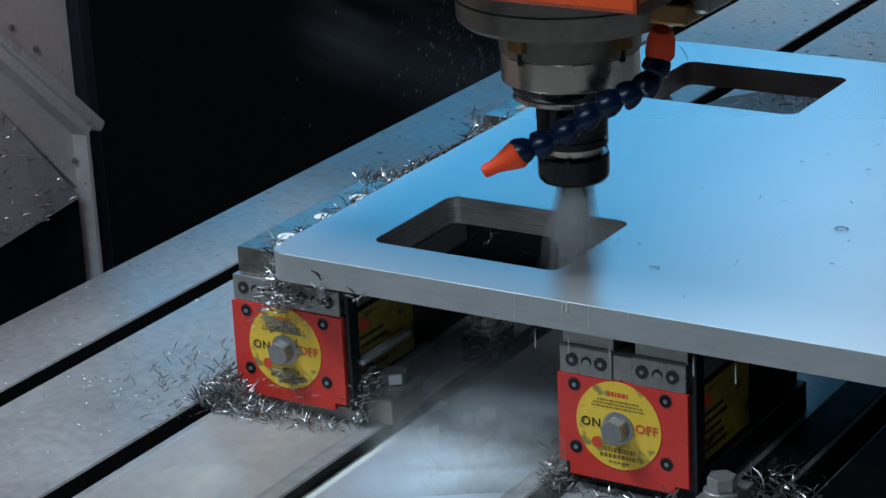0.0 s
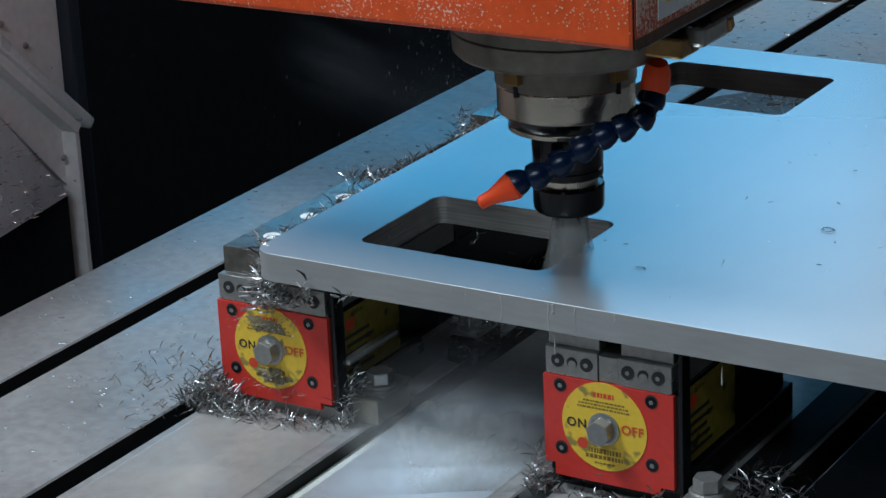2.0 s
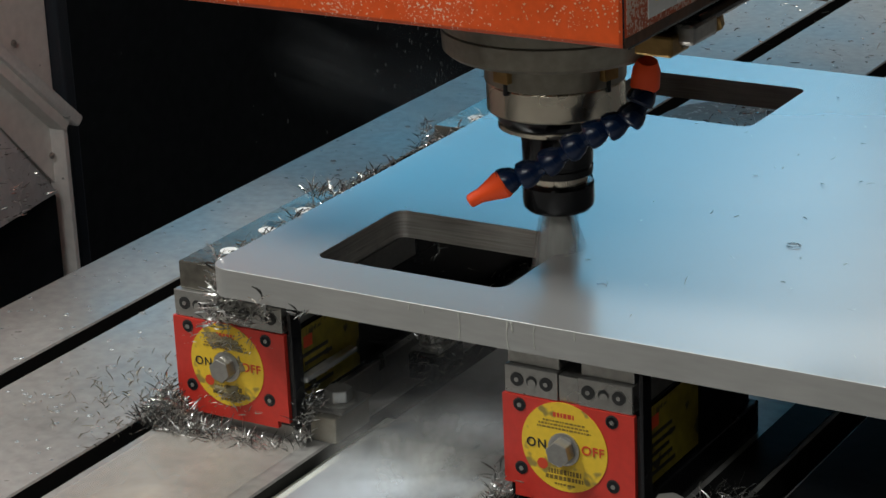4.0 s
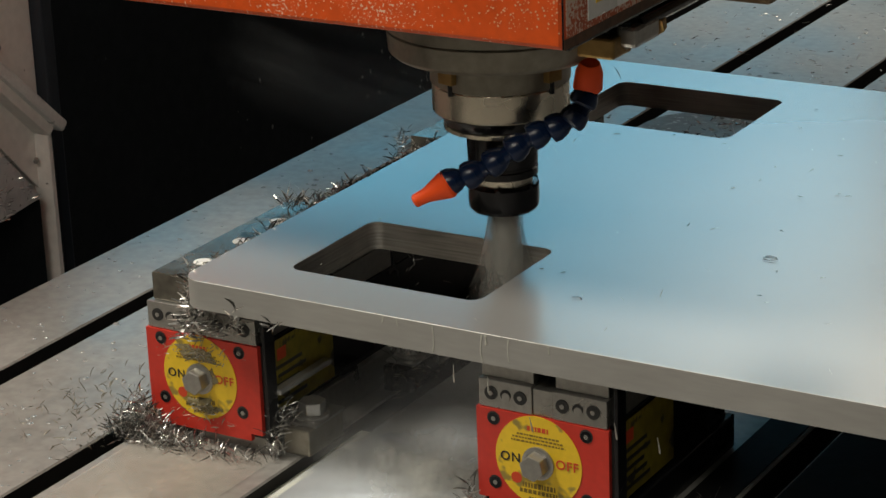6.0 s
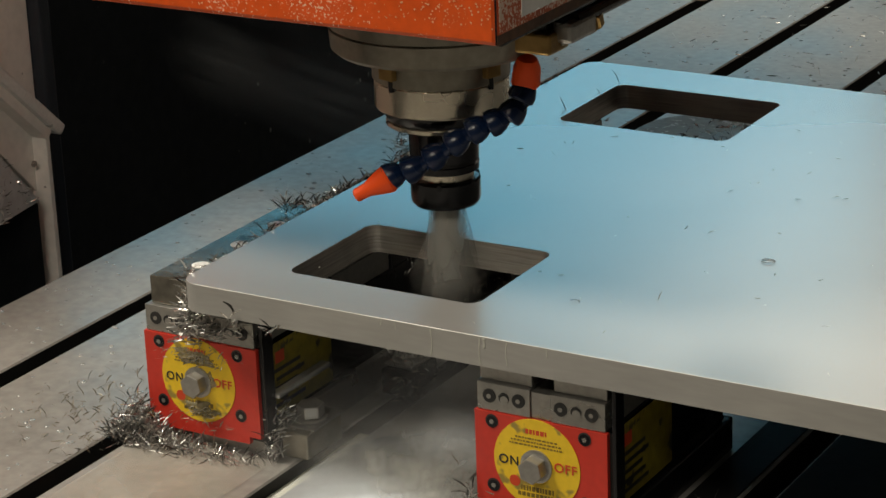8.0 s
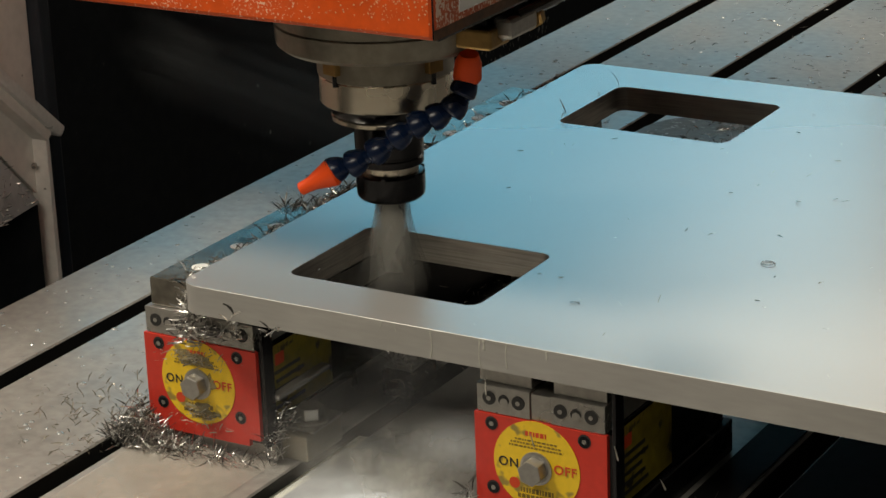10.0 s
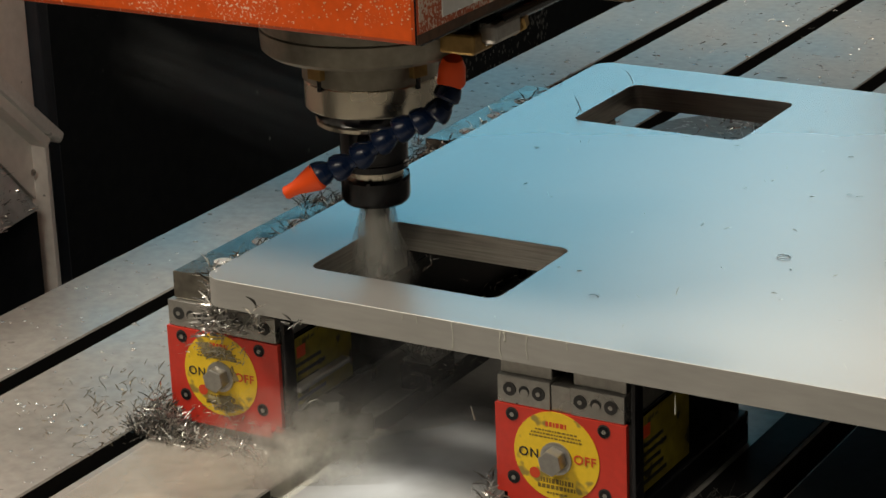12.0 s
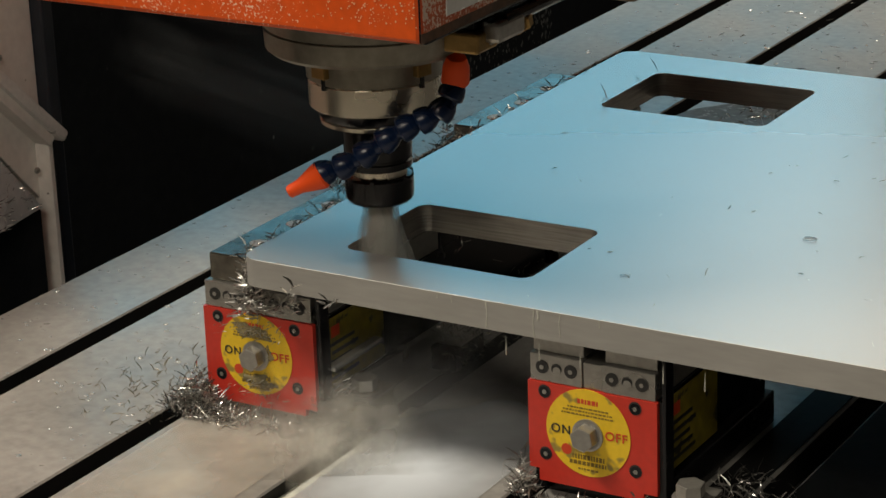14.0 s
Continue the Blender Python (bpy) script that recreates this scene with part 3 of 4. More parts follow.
def build_head():
    ob = thing("milling_spindle", (AX, AY, 0), "worn orange milling head with spindle, tool holder and coolant hose", "milling head")
    # housing: orange box with an underside plate and a seam near its corner
    house = part("housing", box(-0.27, 0.1065, -0.1155, 0.18, 0.1695, 0.62, 0.003), ORANGE, ob, "orange painted housing, chipped and spattered")
    part("corner_seam", box(0.1060, 0.1067, -0.1157, -0.1148, 0.1710, 0.60), DARKSTEEL, house)
    # ram and its panel are unseen, shaped to tone the plate's reflection
    part("ram", box(-0.80, -0.22, 0.1802, 0.425, 0.185, 0.60, 0.004), ORANGE, ob, "unseen orange ram behind the housing, added to darken the plate's reflection")
    part("ram_reflector", box(-0.78, -0.225, 0.1810, 0.335, 0.1815, 0.1848, 0.001), SHEET, ob, "unseen pale panel under the ram, added to tint the plate's reflection")
    part("lower_trim", box(0.1040, 0.1072, -0.1100, 0.178, 0.1685, 0.1735, 0.0008), DARKSTEEL, house)
    part("underside_plate", box(-0.255, 0.100, -0.100, 0.17, 0.1655, 0.1694, 0.001), DARKSTEEL, ob)
    part("scuffed_side", box(0.1066, 0.1070, -0.1120, 0.176, 0.1740, 0.60), WORNORANGE, house, "scuffed orange side panel")
    part("chipped_edge", box(0.1064, 0.1073, -0.1150, 0.178, 0.1700, 0.1762, 0.0004), RUST, house, "rusty chipped lower edge")
    verts, faces = [], []
    for _ in range(380):
        x, z = 0.1055 - abs(random.gauss(0, 0.042)), 0.180 + abs(random.gauss(0.022, 0.014))
        r, k = random.uniform(0.0002, 0.00075), len(verts)
        verts += [(x + r * math.cos(a) * random.uniform(0.7, 1.3), -0.1157, z + r * math.sin(a)) for a in (0.3, 1.5, 2.8, 4.1, 5.2)]
        faces.append((k, k + 1, k + 2, k + 3, k + 4))
    me = bpy.data.meshes.new("flaked_paint")
    me.from_pydata(verts, [], faces)
    me.materials.append(FLECK)
    flecks = tagged(new("flaked_paint", me), kind="stuff")
    flecks.parent = house
    flecks["label"] = "pale spatter where the paint has flaked"
    pl = part("name_plate", box(0.1071, 0.1078, -0.087, -0.015, 0.1805, 0.25, 0.0003), BARESHEET, house, "pale riveted name plate")
    part("plate_print", box(0.1079, 0.1082, -0.078, -0.025, 0.189, 0.24), YELLOW, pl)
    # spindle nose, top to bottom
    part("flange", lathe([(0.054, 0.1310), (0.066, 0.1322), (0.0692, 0.1350), (0.0700, 0.1475), (0.0685, 0.1484), (0.0700, 0.1492), (0.0705, 0.1655)], 72), OILY, ob, "oily grey steel flange", True)
    part("collar", lathe([(0.0425, 0.1128), (0.0440, 0.1136), (0.0440, 0.1305), (0.043, 0.1312)], 64), OILY, ob, "", True)
    for a in (-106, -16, 74, 164):
        k = box(-0.006, 0.006, -0.004, 0.003, 0.1185, 0.1295, 0.0008)
        bmesh.ops.translate(k, verts=k.verts, vec=(0, -0.0440, 0))
        bmesh.ops.rotate(k, verts=k.verts, matrix=Matrix.Rotation(radians(a + 90), 3, "Z"))
        part("brass_key", k, BRASS, ob)
    for a in (-105, -15, 75, 165):
        part("pin", lathe([(0.0018, 0.1105), (0.0018, 0.1190)], 10, "z", (0.0437 * math.cos(radians(a)), 0.0437 * math.sin(radians(a)), 0)), DARKSTEEL, ob)
    part("nose_ring", lathe([(0.040, 0.0940), (0.0424, 0.0942), (0.0430, 0.0950), (0.0430, 0.1118), (0.0424, 0.1128)], 72), CHROME, ob, "polished steel nose ring", True)
    part("holder_flange", lathe([(0.034, 0.0820), (0.0365, 0.0828), (0.0365, 0.0852), (0.035, 0.0862)], 64), CHROME, ob, "", True)
    part("holder_groove", lathe([(0.0345, 0.0860), (0.0360, 0.0865), (0.0375, 0.0898), (0.0380, 0.0938)], 64), DARKSTEEL, ob, "", True)
    part("holder_body", lathe([(0.0205, 0.0505), (0.0222, 0.0512), (0.0222, 0.0555), (0.0212, 0.0562), (0.0212, 0.0575), (0.0222, 0.0582), (0.0226, 0.0780), (0.0226, 0.0822)], 56), DARKSTEEL, ob, "black tool holder body", True)
    part("neck", lathe([(0.0185, 0.0445), (0.0185, 0.0507)], 40), CHROME, ob)
    nut = part("collet_nut", lathe([(0.0165, 0.0270), (0.0205, 0.0278), (0.0222, 0.0300), (0.0226, 0.0335), (0.0226, 0.0440), (0.0216, 0.0453), (0.017, 0.0458)], 64), DARKSTEEL, ob, "glossy black collet nut", True)
    for k in range(6):
        b = box(-0.0014, 0.0014, -0.0230, -0.0212, 0.0410, 0.0459, 0.0003)
        bmesh.ops.rotate(b, verts=b.verts, matrix=Matrix.Rotation(radians(60 * k + 20), 3, "Z"))
        part("nut_slot", b, DARKSTEEL, nut)
    # coolant hose: ball jointed segments from the bracket round to the front of the nut
    hose_pts = []
    ctrl = [Vector(p) for p in ((0.0690, -0.0165, 0.1150), (0.0660, -0.0225, 0.1040), (0.0575, -0.0285, 0.0975), (0.0475, -0.0345, 0.0930), (0.0360, -0.0405, 0.0855),
                                (0.0235, -0.0460, 0.0760), (0.0100, -0.0510, 0.0675), (-0.0010, -0.0570, 0.0628))]
    hose = new("coolant_hose")
    hose["label"] = "blue ball-jointed coolant hose with orange ends"
    hose.parent = ob
    n = 8
    for i in range(n):
        k = i / (n - 1) * (len(ctrl) - 1)
        j = min(int(k), len(ctrl) - 2)
        f = k - j
        p0, p1, p2, p3 = ctrl[max(j - 1, 0)], ctrl[j], ctrl[j + 1], ctrl[min(j + 2, len(ctrl) - 1)]
        hose_pts.append(0.5 * (2 * p1 + (p2 - p0) * f + (2 * p0 - 5 * p1 + 4 * p2 - p3) * f * f + (3 * p1 - p0 - 3 * p2 + p3) * f ** 3))
    seg = lathe([(0.0050, -0.0085), (0.0074, -0.0082), (0.0086, -0.0070), (0.0088, -0.0035), (0.0080, -0.0010), (0.0074, 0.0010), (0.0060, 0.0030), (0.0052, 0.0045), (0.0052, 0.009)], 28)
    first = part("hose_segment", seg, HOSEBLUE, hose, "", True)
    for i, p in enumerate(hose_pts):
        o = first if i == 0 else new("hose_segment", first.data)
        o.parent = hose
        d = (hose_pts[min(i + 1, n - 1)] - hose_pts[max(i - 1, 0)]).normalized()
        o.matrix_local = Matrix.Translation(p) @ (-d).to_track_quat("Z", "Y").to_matrix().to_4x4()
    tip_dir = Vector((-0.0213, -0.013, -0.0125)).normalized()
    tip = part("nozzle_tip", lathe([(0.0030, -0.0245), (0.0042, -0.0235), (0.0046, -0.016), (0.0084, -0.004), (0.0092, -0.0005), (0.0080, 0.002)], 28), NOZZLE, hose, "bright orange nozzle", True)
    tip.matrix_local = Matrix.Translation(hose_pts[-1] + tip_dir * 0.005) @ (-tip_dir).to_track_quat("Z", "Y").to_matrix().to_4x4()
    top = part("hose_fitting", lathe([(0.0070, -0.010), (0.0090, -0.007), (0.0084, 0.004), (0.0060, 0.010)], 28), NOZZLE, hose, "bright orange hose fitting", True)
    top.matrix_local = Matrix.Translation(ctrl[0] + Vector((0.001, 0.001, 0.010))) @ pose(0, 0, 0, 10, 12, 0)
    # bracket and pipes under the right side
    part("bracket", box(0.050, 0.090, -0.022, 0.004, 0.1385, 0.152, 0.002), BRASS, ob, "greasy brass coolant bracket")
    part("bracket_arm", box(0.066, 0.084, -0.016, 0.02, 0.150, 0.1628, 0.002), DARKSTEEL, ob)
    part("valve", box(0.086, 0.100, -0.012, 0.022, 0.144, 0.158, 0.003), STEEL, ob)
    for k, (x, y, z) in enumerate(((0.080, 0.006, 0.1455), (0.093, 0.028, 0.1490))):
        f = part("pipe_fitting", lathe([(0.0035, -0.009), (0.0052, -0.008), (0.0052, -0.002), (0.0072, -0.0015), (0.0072, 0.004), (0.0040, 0.005), (0.0040, 0.011)], 6 if k == 1 else 18), OILY if k != 1 else BRASS, ob, "wet metal pipe fitting")
        f.matrix_local = pose(x, y, z, -70, 25, 15 * k)
    part("pipe", lathe([(0.0055, 0.0), (0.0055, 0.22)], 16, "y", (0.094, 0.0, 0.1565)), DARKSTEEL, ob, "dark pipe along the underside", True)
    lev = part("lever", box(-0.0018, 0.0018, 0, 0.024, -0.001, 0.001, 0.0006), STEEL, ob)
    lev.matrix_local = pose(0.090, -0.008, 0.143, 8, 0, -18)
    part("side_box", box(0.090, 0.145, 0.085, 0.20, 0.152, 0.22, 0.004), GREASE, ob, "rusty grease-caked side box")
    part("side_box_flange", box(0.100, 0.150, 0.2005, 0.225, 0.158, 0.17, 0.003), GREASE, ob)
    mill = part("end_mill", end_mill(), GLASSY, ob, "turning four-flute end mill", True)
    return ob, mill


def end_mill():
    bm = bmesh.new()
    n, levels, prev = 16, 18, None
    for i in range(levels):
        z = 0.0290 - 0.053 * i / (levels - 1)
        ring = []
        for k in range(n):
            a = 2 * math.pi * k / n + (max(0, i - 5) * 0.16)
            r = 0.008 if (i < 5 or k % 4 < 2) else 0.0058
            ring.append(bm.verts.new((r * math.cos(a), r * math.sin(a), z)))
        if prev:
            for k in range(n):
                bm.faces.new((prev[k], prev[(k + 1) % n], ring[(k + 1) % n], ring[k]))
        else:
            bm.faces.new(ring)
        prev = ring
    bm.faces.new(prev)
    return bm


head, mill = build_head()

# ---- shavings ----
swarf("shavings_at_block_foot", "heap of bright curled aluminium shavings at the block's foot", heap(-0.052, 0.017, 0.028, 0.012, ZT, 620, 0.036) + heap(-0.012, 0.015, 0.055, 0.010, ZT, 240, 0.009), 0.0100, 0.9, None, 0.7, 0.75, 0.5)
swarf("shavings_beside_block", "bright shavings caught beside the block and clamp", heap(0.0445, 0.045, 0.005, 0.02, ZT + 0.016, 230, 0.028), 0.007, 0.5)
swarf("slivers_over_plate_edge", "thin slivers hanging over the plate's front edge",
      [(random.choice((0.040, 0.046, 0.068, 0.074)) + random.gauss(0, 0.0018), -0.0012, -0.028 + 0.013 * random.random()) for _ in range(14)], 0.0125, 1.0)
swarf("shavings_on_table", "scattered bright shavings on the wet table", heap(-0.130, 0.045, 0.045, 0.07, ZT, 75, 0.002) + heap(-0.085, -0.01, 0.02, 0.03, ZT, 40, 0.004), 0.0062, 0.85, OILY)
swarf("shavings_along_plate", "shavings wedged along the edge of the plate", band(-0.006, 0.02, -0.004, 0.33, 0.0035, -0.0125, 520, 0.008) + heap(-0.012, 0.20, 0.014, 0.03, -0.0125, 90, 0.012), 0.0085, 0.6)
swarf("tuft_at_strip_end", "upright tuft of bright shavings on the stop strip", heap(-0.030, 0.176, 0.016, 0.010, -0.0125, 60, 0.004), 0.0110, 0.95, None, 0.6, 0.7, 0.6)
swarf("shavings_at_plate_corner", "tangle of shavings hanging at the plate's corner", heap(-0.006, 0.021, 0.012, 0.008, -0.048, 260, 0.040) + heap(-0.004, 0.017, 0.006, 0.007, -0.030, 150, 0.036) + band(0.0, 0.0225, 0.030, 0.0225, 0.002, -0.046, 60, 0.012), 0.0085, 0.6)
swarf("shavings_at_strip_end", "upright tuft of dark shavings at the end of the strip", heap(-0.040, 0.335, 0.010, 0.012, -0.03, 160, 0.035), 0.008, 0.7)
swarf("shavings_far_edge", "shavings along the far part of the plate edge", band(-0.006, 0.34, -0.004, 0.55, 0.004, -0.012, 320, 0.008), 0.0075, 0.5)
swarf("shavings_on_far_table", "glittering small shavings strewn over the table", [(random.uniform(-0.18, 0.35), random.uniform(0.6, 1.6), ZT) for _ in range(750)], 0.0075, 0.15)
swarf("shavings_under_pocket", "wet shavings lying under the open pocket", [(random.uniform(-0.02, 0.2), random.uniform(0.5, 0.85), ZT + 0.004 * random.random()) for _ in range(1300)], 0.008, 0.3)
# Wet patch whose dark colour also holds the shade below the far pocket
puddle = part("shaded_oily_puddle", outline_prism([(-0.005 + 0.056 * math.cos(a) * (1 + 0.12 * math.sin(3 * a)), 0.735 + 0.14 * math.sin(a) * (1 + 0.1 * math.sin(5 * a))) for a in (2 * math.pi * k / 48 for k in range(48))], ZT + 0.0003, ZT + 0.0012), SLUDGE)
tagged(puddle, "oily puddle on the table, strewn with shavings, shade under the plate in its dark colour", "puddle", kind="stuff")
RIDERS.append(puddle)
# Shade below the plate's right part, painted as black sheets on the table
PLATESHADE = mat("under_plate_shade_black", (0.012, 0.012, 0.012), 0.5, 0.0, 0.4, 120, 12, 0.03, spec=0.05)
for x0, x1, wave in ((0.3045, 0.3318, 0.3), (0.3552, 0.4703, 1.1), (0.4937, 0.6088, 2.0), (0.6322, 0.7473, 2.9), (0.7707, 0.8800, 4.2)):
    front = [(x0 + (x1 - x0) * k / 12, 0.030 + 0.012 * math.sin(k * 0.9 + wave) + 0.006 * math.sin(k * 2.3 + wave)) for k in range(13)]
    stain = part("under_plate_shade", outline_prism(front + [(x1, 0.60), (x0, 0.60)], ZT + 0.0002, ZT + 0.0009), PLATESHADE)
    tagged(stain, "shade under the plate, painted as a black sheet on the table", "oil stain", kind="stuff")
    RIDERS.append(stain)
# duller metal than other shavings, to put the shade into their colour
swarf("shavings_below_tool", "wet shavings heaped below the pocket being cut, darkened for the shade there", [(random.uniform(0.042, 0.078), random.uniform(0.13, 0.34), ZT + 0.035 * random.random() ** 2) for _ in range(420)], 0.0060, 0.5, OILY, 1.6, 0.6)
swarf("hanging_shavings", "long thin shavings hanging from the pocket rim", heap(0.078, 0.150, 0.022, 0.008, -0.100, 260, 0.085), 0.0065, 0.9, None, 2.0, 0.8, 0.6)
swarf("upright_blades", "thin upright shavings at the rim of the far pocket", [(0.0555, 0.410, 0), (0.0557, 0.418, 0), (0.0553, 0.470, 0), (0.0555, 0.474, 0), (0.057, 0.504, 0)], 0.0105, 1.0, STEEL, 0.4, 0.5, 1.25)
swarf("shavings_at_second_clamp", "dark shavings round the second clamp", heap(0.335, 0.06, 0.03, 0.03, ZT, 110, 0.02), 0.008, 0.6)
swarf("shavings_at_second_foot", "shavings at the foot of the second block", heap(0.208, 0.002, 0.008, 0.010, ZT, 80, 0.022) + heap(0.25, 0.002, 0.05, 0.006, ZT, 90, 0.006), 0.0075, 0.65)
swarf("crumbs_on_plate", "few small dark crumbs of metal lying on the plate", [(random.uniform(0.05, 0.6), random.uniform(0.01, 0.5), 0.0) for _ in range(85)], 0.0045, 0.25, OILY)
swarf("crumbs_on_block_front", "wet grey shavings clinging to the red front and its yellow label",
      [(random.gauss(-0.008, 0.013), 0.0218, ZT + random.gauss(0.066, 0.004)) for _ in range(70)]
      + [(random.gauss(-0.006, 0.010), 0.0218, ZT + random.gauss(0.024, 0.004)) for _ in range(45)], 0.0055, 0.5, OILY)
swarf("slivers_beside_block", "dark and bright slivers standing on the wet table beside the block",
      [(random.uniform(-0.15, -0.055), random.uniform(0.02, 0.12), ZT) for _ in range(110)], 0.0070, 0.95, OILY, 0.8, 1.0, 0.5)
swarf("slivers_round_second_clamp", "bright upright slivers round the second clamp and block",
      heap(0.340, 0.040, 0.026, 0.018, ZT, 110, 0.030) + heap(0.205, 0.004, 0.007, 0.008, ZT, 90, 0.034) + heap(0.284, 0.002, 0.006, 0.004, ZT, 40, 0.016), 0.010, 1.0)
swarf("bristling_shavings", "upright bright slivers bristling round the foot of the block",
      heap(-0.062, 0.020, 0.016, 0.014, ZT, 240, 0.034) + heap(0.044, 0.030, 0.005, 0.010, ZT, 45, 0.034), 0.0100, 1.0, None, 0.6, 0.75, 0.7)


def curl(x, y, r, turns):
    """A thin ring-shaped shaving lying on the plate."""
    bm = bmesh.new()
    prev, n = None, 22
    for i in range(n + 1):
        a = turns * 2 * math.pi * i / n
        c = Vector((x + r * math.cos(a), y + r * math.sin(a) * 0.9, 0.0001 + 0.0006 * i / n))
        o = Vector((math.cos(a), math.sin(a), 0)) * 0.0002
        ring = [bm.verts.new(c + o), bm.verts.new(c - o), bm.verts.new(c - o + Vector((0, 0, 0.0004))), bm.verts.new(c + o + Vector((0, 0, 0.0004)))]
        if prev:
            for k in range(4):
                bm.faces.new((prev[k], prev[(k + 1) % 4], ring[(k + 1) % 4], ring[k]))
        prev = ring
    ob = part("curled_shaving", bm, CHIP)
    tagged(ob, "bright ring-shaped aluminium shaving on the plate", "shaving", "curled shavings on the plate")
    RIDERS.append(ob)


for x, y, r, turns in ((0.320, 0.185, 0.0045, 1.0), (0.243, 0.072, 0.003, 0.5)):
    curl(x, y, r, turns)

# shavings lying on the guard's chute stay where they are
lie = []
for _ in range(190):
    k, j = random.random() ** 1.3, random.random()
    if k + j > 1:
        k, j = 1 - k, 1 - j
    lie.append((-0.4310 -0.0020 * k +0.0270 * j, 0.3747 -0.1000 * k -0.1520 * j, -0.1227 +0.1196 * k +0.0010 * j))
swarf("shavings_on_chute", "small shavings clinging to the sloping guard sheet", lie, 0.008, 0.2)
RIDERS.pop()

# ---- coolant ----
FOLLOW = []  # spray that travels with the head


def film(at, sx, sy, label, material):
    """A thin milky film of coolant that runs out over the table."""
    bm = bmesh.new()
    n = 12
    g = [[bm.verts.new((sx * (i / n * 2 - 1), sy * (j / n * 2 - 1), 0.0006 + 0.0004 * math.sin(i * 1.1) * math.cos(j * 0.8))) for i in range(n + 1)] for j in range(n + 1)]
    for j in range(n):
        for i in range(n):
            bm.faces.new((g[j][i], g[j][i + 1], g[j + 1][i + 1], g[j + 1][i]))
    ob = part("coolant_film", bm, material, None, "", True)
    tagged(ob, label, "coolant", kind="stuff")
    ob.matrix_world = pose(*at)
    RIDERS.append(ob)


film((0.128, 0.02, ZT + 0.0006), 0.055, 0.13, "milky coolant spread over the table between the blocks", FILM)
film((-0.005, -0.06, ZT + 0.0006), 0.05, 0.09, "cloudy tan coolant spread over the table before the block", CLOUDY)


pool = part("coolant_pool", box(SLOT_X[2] - 0.0088, SLOT_X[2] + 0.0088, -0.70, 0.11, ZT - 0.019, ZT - 0.009, 0.001), SLURRY)
tagged(pool, "milky coolant standing in the slot between the blocks", "coolant", kind="stuff")
RIDERS.append(pool)


def cone_sheet(r0, r1, z0, z1, n=40, levels=8):
    bm = bmesh.new()
    prev = None
    for i in range(levels + 1):
        k = i / levels
        r, z = r0 + (r1 - r0) * k ** 1.5, z0 + (z1 - z0) * k
        ring = [bm.verts.new((r * (1 + 0.10 * math.sin(3 * a + i)) * math.cos(a), r * (1 + 0.10 * math.sin(2 * a + 1.3)) * math.sin(a), z)) for a in (2 * math.pi * j / n for j in range(n))]
        if prev:
            for j in range(n):
                bm.faces.new((prev[j], prev[(j + 1) % n], ring[(j + 1) % n], ring[j]))
        prev = ring
    return bm


spray = thing("coolant_spray", (AX, AY, 0), "cone of white coolant spray round the turning cutter", "coolant spray", kind="stuff")
sheaths = [part("spray_sheath", cone_sheet(r0, r1, 0.0275, -0.040), SPRAY, spray, "", True) for r0, r1 in ((0.0092, 0.013), (0.0108, 0.021), (0.0112, 0.031))]
FOLLOW.append(spray)


def mist_sheet(name, at, sx, sz, label, material, phase):
    """A thin, wavy bank of drops, upright and square to the view."""
    bm = bmesh.new()
    n = 14
    grid = [[bm.verts.new((sx * (i / n - 0.5) * 2, 0.003 * math.sin(i * 0.5 + phase) * math.cos(j * 0.7 + phase), sz * (j / n - 0.5) * 2)) for i in range(n + 1)] for j in range(n + 1)]
    for j in range(n):
        for i in range(n):
            bm.faces.new((grid[j][i], grid[j][i + 1], grid[j + 1][i + 1], grid[j + 1][i]))
    ob = part(name, bm, material, None, "", True)
    tagged(ob, label, "mist", kind="stuff")
    ob.matrix_world = pose(*at, -16, 0, 31)
    return ob


MISTS = []
for k in range(3):
    at = (0.122 + 0.018 * math.sin(k * 2.1), 0.035 + 0.055 * k, -0.098 + 0.006 * math.cos(k * 1.7))
    MISTS.append((mist_sheet("coolant_mist", at, 0.11, 0.06, "pale coolant mist drifting under the plate", MIST, k * 1.3), k))

for k, (x, y) in enumerate(((0.120, 0.035), (0.140, 0.005))):
    MISTS.append((mist_sheet("coolant_splash", (x, y, -0.112), 0.075, 0.032, "white coolant splashing on the table", SPLASH, k * 1.9), k + 7))

for k in range(2):
    f = mist_sheet("thrown_spray", (AX - 0.145 - 0.012 * k, AY + 0.13 + 0.03 * k, 0.045), 0.15, 0.06, "fine spray thrown off behind the spindle", THROWN, k * 2.2)
    f.matrix_world = pose(AX - 0.145 - 0.012 * k, AY + 0.13 + 0.03 * k, 0.045, -16, 0, 31) @ pose(0, 0, 0, 0, 20 + 4 * k, 0)
    FOLLOW.append(f)

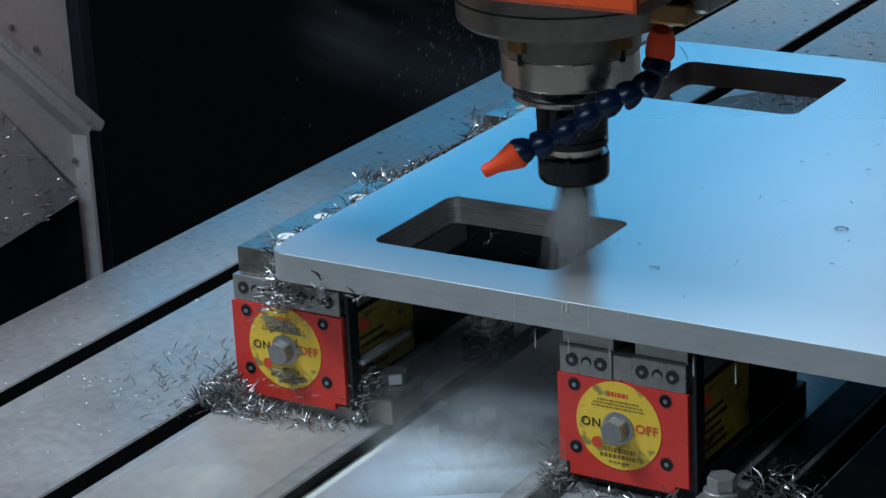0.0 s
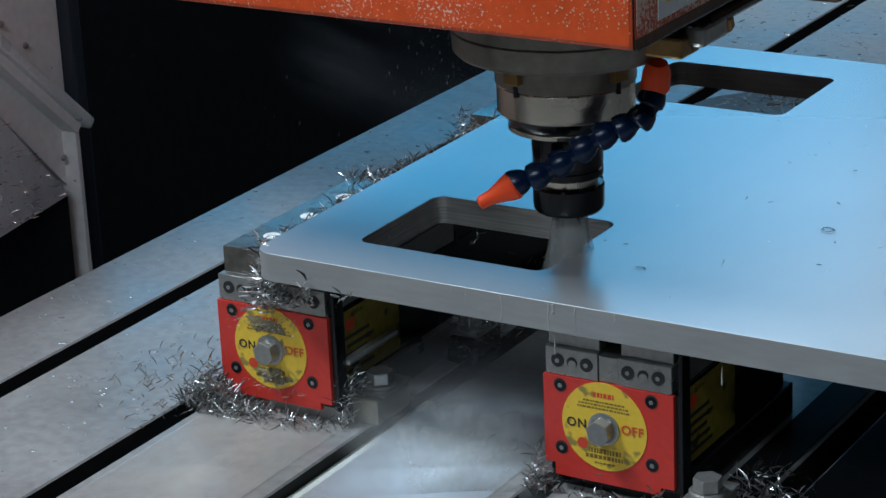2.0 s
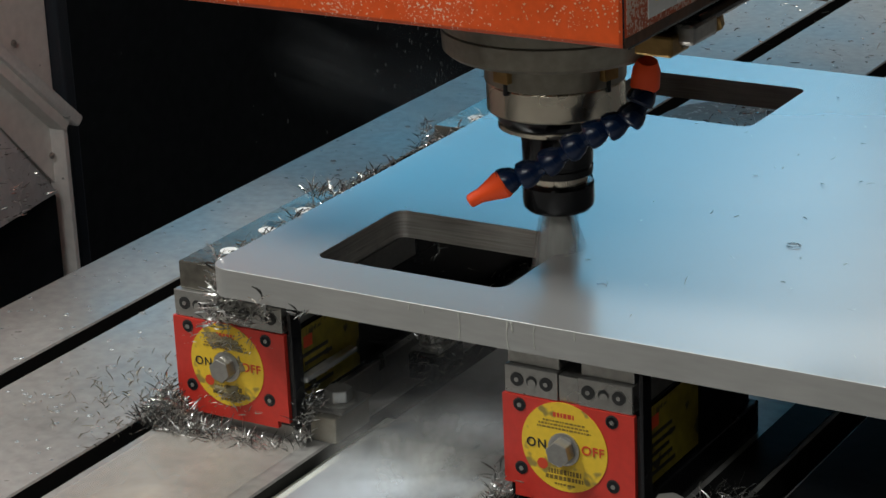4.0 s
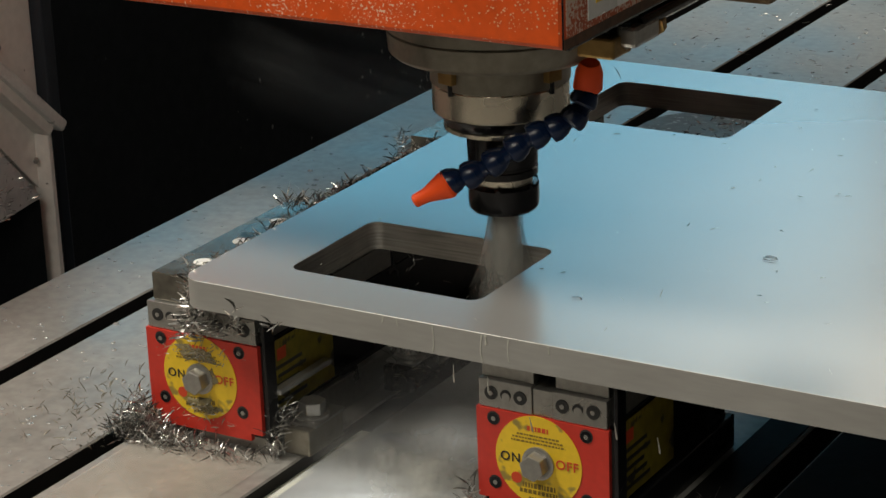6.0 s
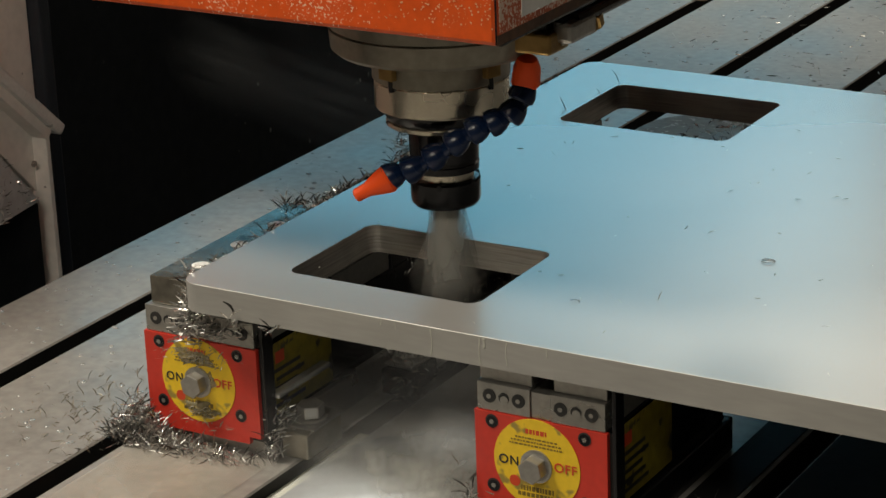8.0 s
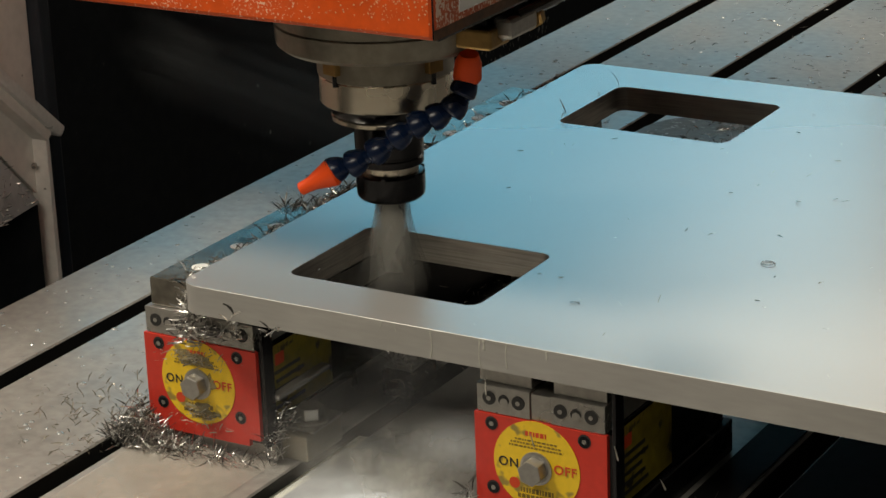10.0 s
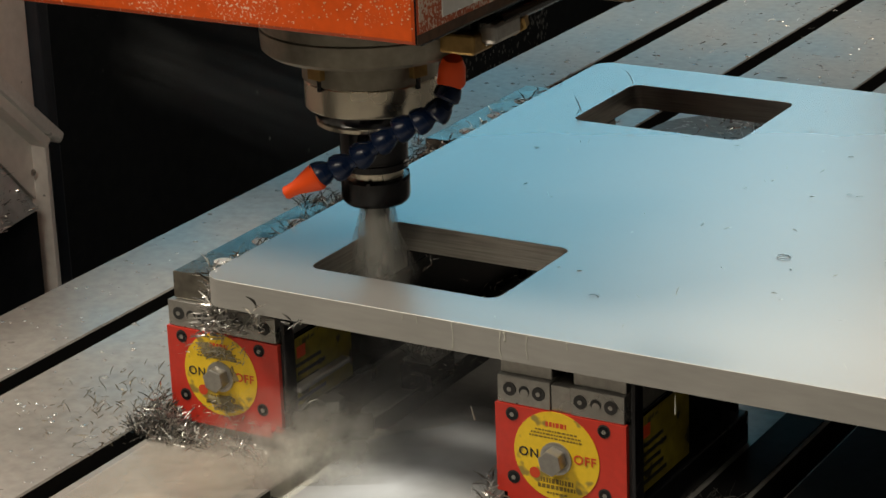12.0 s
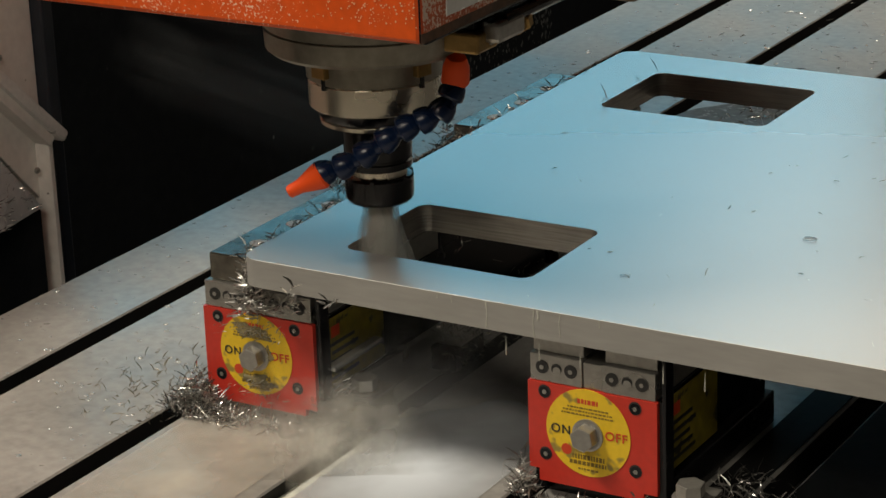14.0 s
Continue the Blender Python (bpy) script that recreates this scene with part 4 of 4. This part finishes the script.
# milky runs and hanging drops on the plate's front edge
for x, ln, wd in ((0.150, 0.003, 0.0006), (0.160, 0.004, 0.0005), (0.185, 0.016, 0.0006), (0.2175, 0.0165, 0.0006), (0.2205, 0.005, 0.0010), (0.2355, 0.014, 0.0005), (0.262, 0.004, 0.0007)):
    bm = lathe([(0.0001, -ln - wd * 1.6), (wd * 0.9, -ln - wd * 0.8), (wd * 1.05, -ln), (wd * 0.6, -ln * 0.7), (wd * 0.5, -ln * 0.35), (wd * 1.1, -0.0008), (wd * 0.4, 0.0)], 10)
    for v in bm.verts:
        v.co.x += 0.0005 * math.sin(v.co.z * 420 + x * 300)
        v.co.y *= 0.4
    r = part("coolant_run", bm, MILKY, None, "", True)
    tagged(r, "thin milky run of coolant down the plate's edge", "coolant", kind="stuff")
    r.matrix_world = pose(x, -0.0001, -0.0008)
    RIDERS.append(r)


def beads(name, label, spots):
    """Small domes of coolant that stand on a flat surface."""
    verts, faces = [], []
    for x, y, z in spots:
        r = random.uniform(0.0007, 0.0024) * random.uniform(0.6, 1.1)
        b0 = len(verts)
        for ring, (k, h) in enumerate(((1.0, 0.0), (0.75, 0.28))):
            for i in range(7):
                a = 2 * math.pi * i / 7
                verts.append((x + r * k * math.cos(a) * 1.2, y + r * k * math.sin(a), z + r * h))
        verts.append((x, y, z + r * 0.4))
        for i in range(7):
            j = (i + 1) % 7
            faces += [(b0 + i, b0 + j, b0 + 7 + j, b0 + 7 + i), (b0 + 7 + i, b0 + 7 + j, b0 + 14)]
    me = bpy.data.meshes.new(name)
    me.from_pydata(verts, [], faces)
    me.materials.append(WATER)
    me.polygons.foreach_set("use_smooth", [True] * len(me.polygons))
    ob = tagged(new(name, me), label, "coolant", kind="stuff")
    RIDERS.append(ob)


def off_slots(x):
    return all(abs(x - c) > 0.012 for c in SLOT_X)


beads("coolant_beads_on_table", "beads of coolant standing on the table",
      [(x, y, ZT) for x, y in ((random.uniform(-0.3, -0.06), random.uniform(-0.2, 0.6)) for _ in range(420)) if off_slots(x)]
      + [(x, y, ZT) for x, y in ((random.uniform(-0.29, 0.4), random.uniform(0.62, 1.6)) for _ in range(1100)) if off_slots(x)])

FALLS = []
for k, x in enumerate((0.199, 0.222, 0.250, 0.305, 0.332)):
    d = part("coolant_drop", lathe([(0.0002, -0.006), (0.0006, -0.005), (0.0004, 0.0), (0.0001, 0.006)], 8), MILKY, None, "", True)
    tagged(d, "falling streak of milky coolant below the plate's edge", "coolant", kind="stuff")
    d.matrix_world = pose(x, -0.0015, -PT - 0.008)
    FALLS.append((d, x, k))


# ---- what moves ----
def along(knots, t):
    for (t0, v0), (t1, v1) in zip(knots, knots[1:]):
        if t <= t1:
            return v0 + (v1 - v0) * (t - t0) / (t1 - t0)
    return knots[-1][1]


TABLE_Y = [(0, 0.0522), (0.5, 0.0534), (1.65, 0.0534), (1.85, 0.0506), (4.6, 0.0011), (4.75, 0), (10.5, 0), (10.7, 0.0018), (14.0, 0.0630)]
HEAD_X = [(0, 0.0540), (1.5, 0.0570), (4.5, 0.0586), (4.75, 0.0560), (10.4, -0.0605), (10.6, -0.0632), (14.0, -0.0632)]
HEAD_Z = [(0, 0.0208), (0.5, 0.0141), (1.0, 0.0042), (1.25, 0.0006), (1.5, 0.0), (14.0, 0.0)]
SPLASH_X = [(0, 0.02), (4.5, 0.03), (10.5, 0.03), (11.6, -0.062), (14.0, -0.066)]
STEPS = [i * 0.25 for i in range(57)]


def motions():
    for ob in RIDERS:
        m = ob.matrix_world.copy()
        walk(ob, [(t, Matrix.Translation((0, along(TABLE_Y, t), 0)) @ m) for t in STEPS])
    m = head.matrix_world.copy()
    walk(head, [(t, Matrix.Translation((along(HEAD_X, t), 0, along(HEAD_Z, t))) @ m) for t in STEPS])
    for k, ob in enumerate(FOLLOW):
        m = ob.matrix_world.copy()
        walk(ob, [(t, Matrix.Translation((along(HEAD_X, t), 0, along(HEAD_Z, t))) @ m) for t in STEPS])
    for k, ob in enumerate(sheaths):
        walk(ob, [(i * 0.1, pose(0, 0, 0, 0, 0, (67 + 5 * k) * i)) for i in range(141)])
    for ob, k in MISTS:
        m = ob.matrix_world.copy()
        walk(ob, [(t, Matrix.Translation(((0.55 * along(HEAD_X, t) if k < 7 else along(SPLASH_X, t)) + 0.008 * math.sin(2.3 * t + k), 0.5 * along(TABLE_Y, t), 0.006 * math.sin(3.1 * t + 2 * k))) @ m) for t in STEPS])
    for ob, x, k in FALLS:
        rows, t = [], 0.0
        pause = 0.55 if x > 0.15 else 1.6
        while t < 13.2:  # hang, drop to the table, lie there, be gathered at the edge again
            y = -0.0015
            rows += [(t, pose(x, y + along(TABLE_Y, t), -PT - 0.008)), (t + 0.1 + 0.013 * k, pose(x, y + along(TABLE_Y, t + 0.1), -PT - 0.012)),
                     (t + 0.3 + 0.013 * k, pose(x, y + along(TABLE_Y, t + 0.3), ZT + 0.011)), (t + 0.37 + 0.013 * k, pose(x, y + along(TABLE_Y, t + 0.37), ZT + 0.003, 75, 0, 0))]
            t += pause + 0.1 * (k % 3) + (0 if t < 2.6 else 2.9 + 0.3 * k)
        rows.append((14.0, pose(x, -0.0015 + along(TABLE_Y, 14.0), -PT - 0.008)))
        walk(ob, rows)
    walk(mill, [(i / FPS, pose(0, 0, 0, 0, 0, -80.0 * i)) for i in range(14 * FPS + 1)])


bpy.context.view_layer.update()
motions()
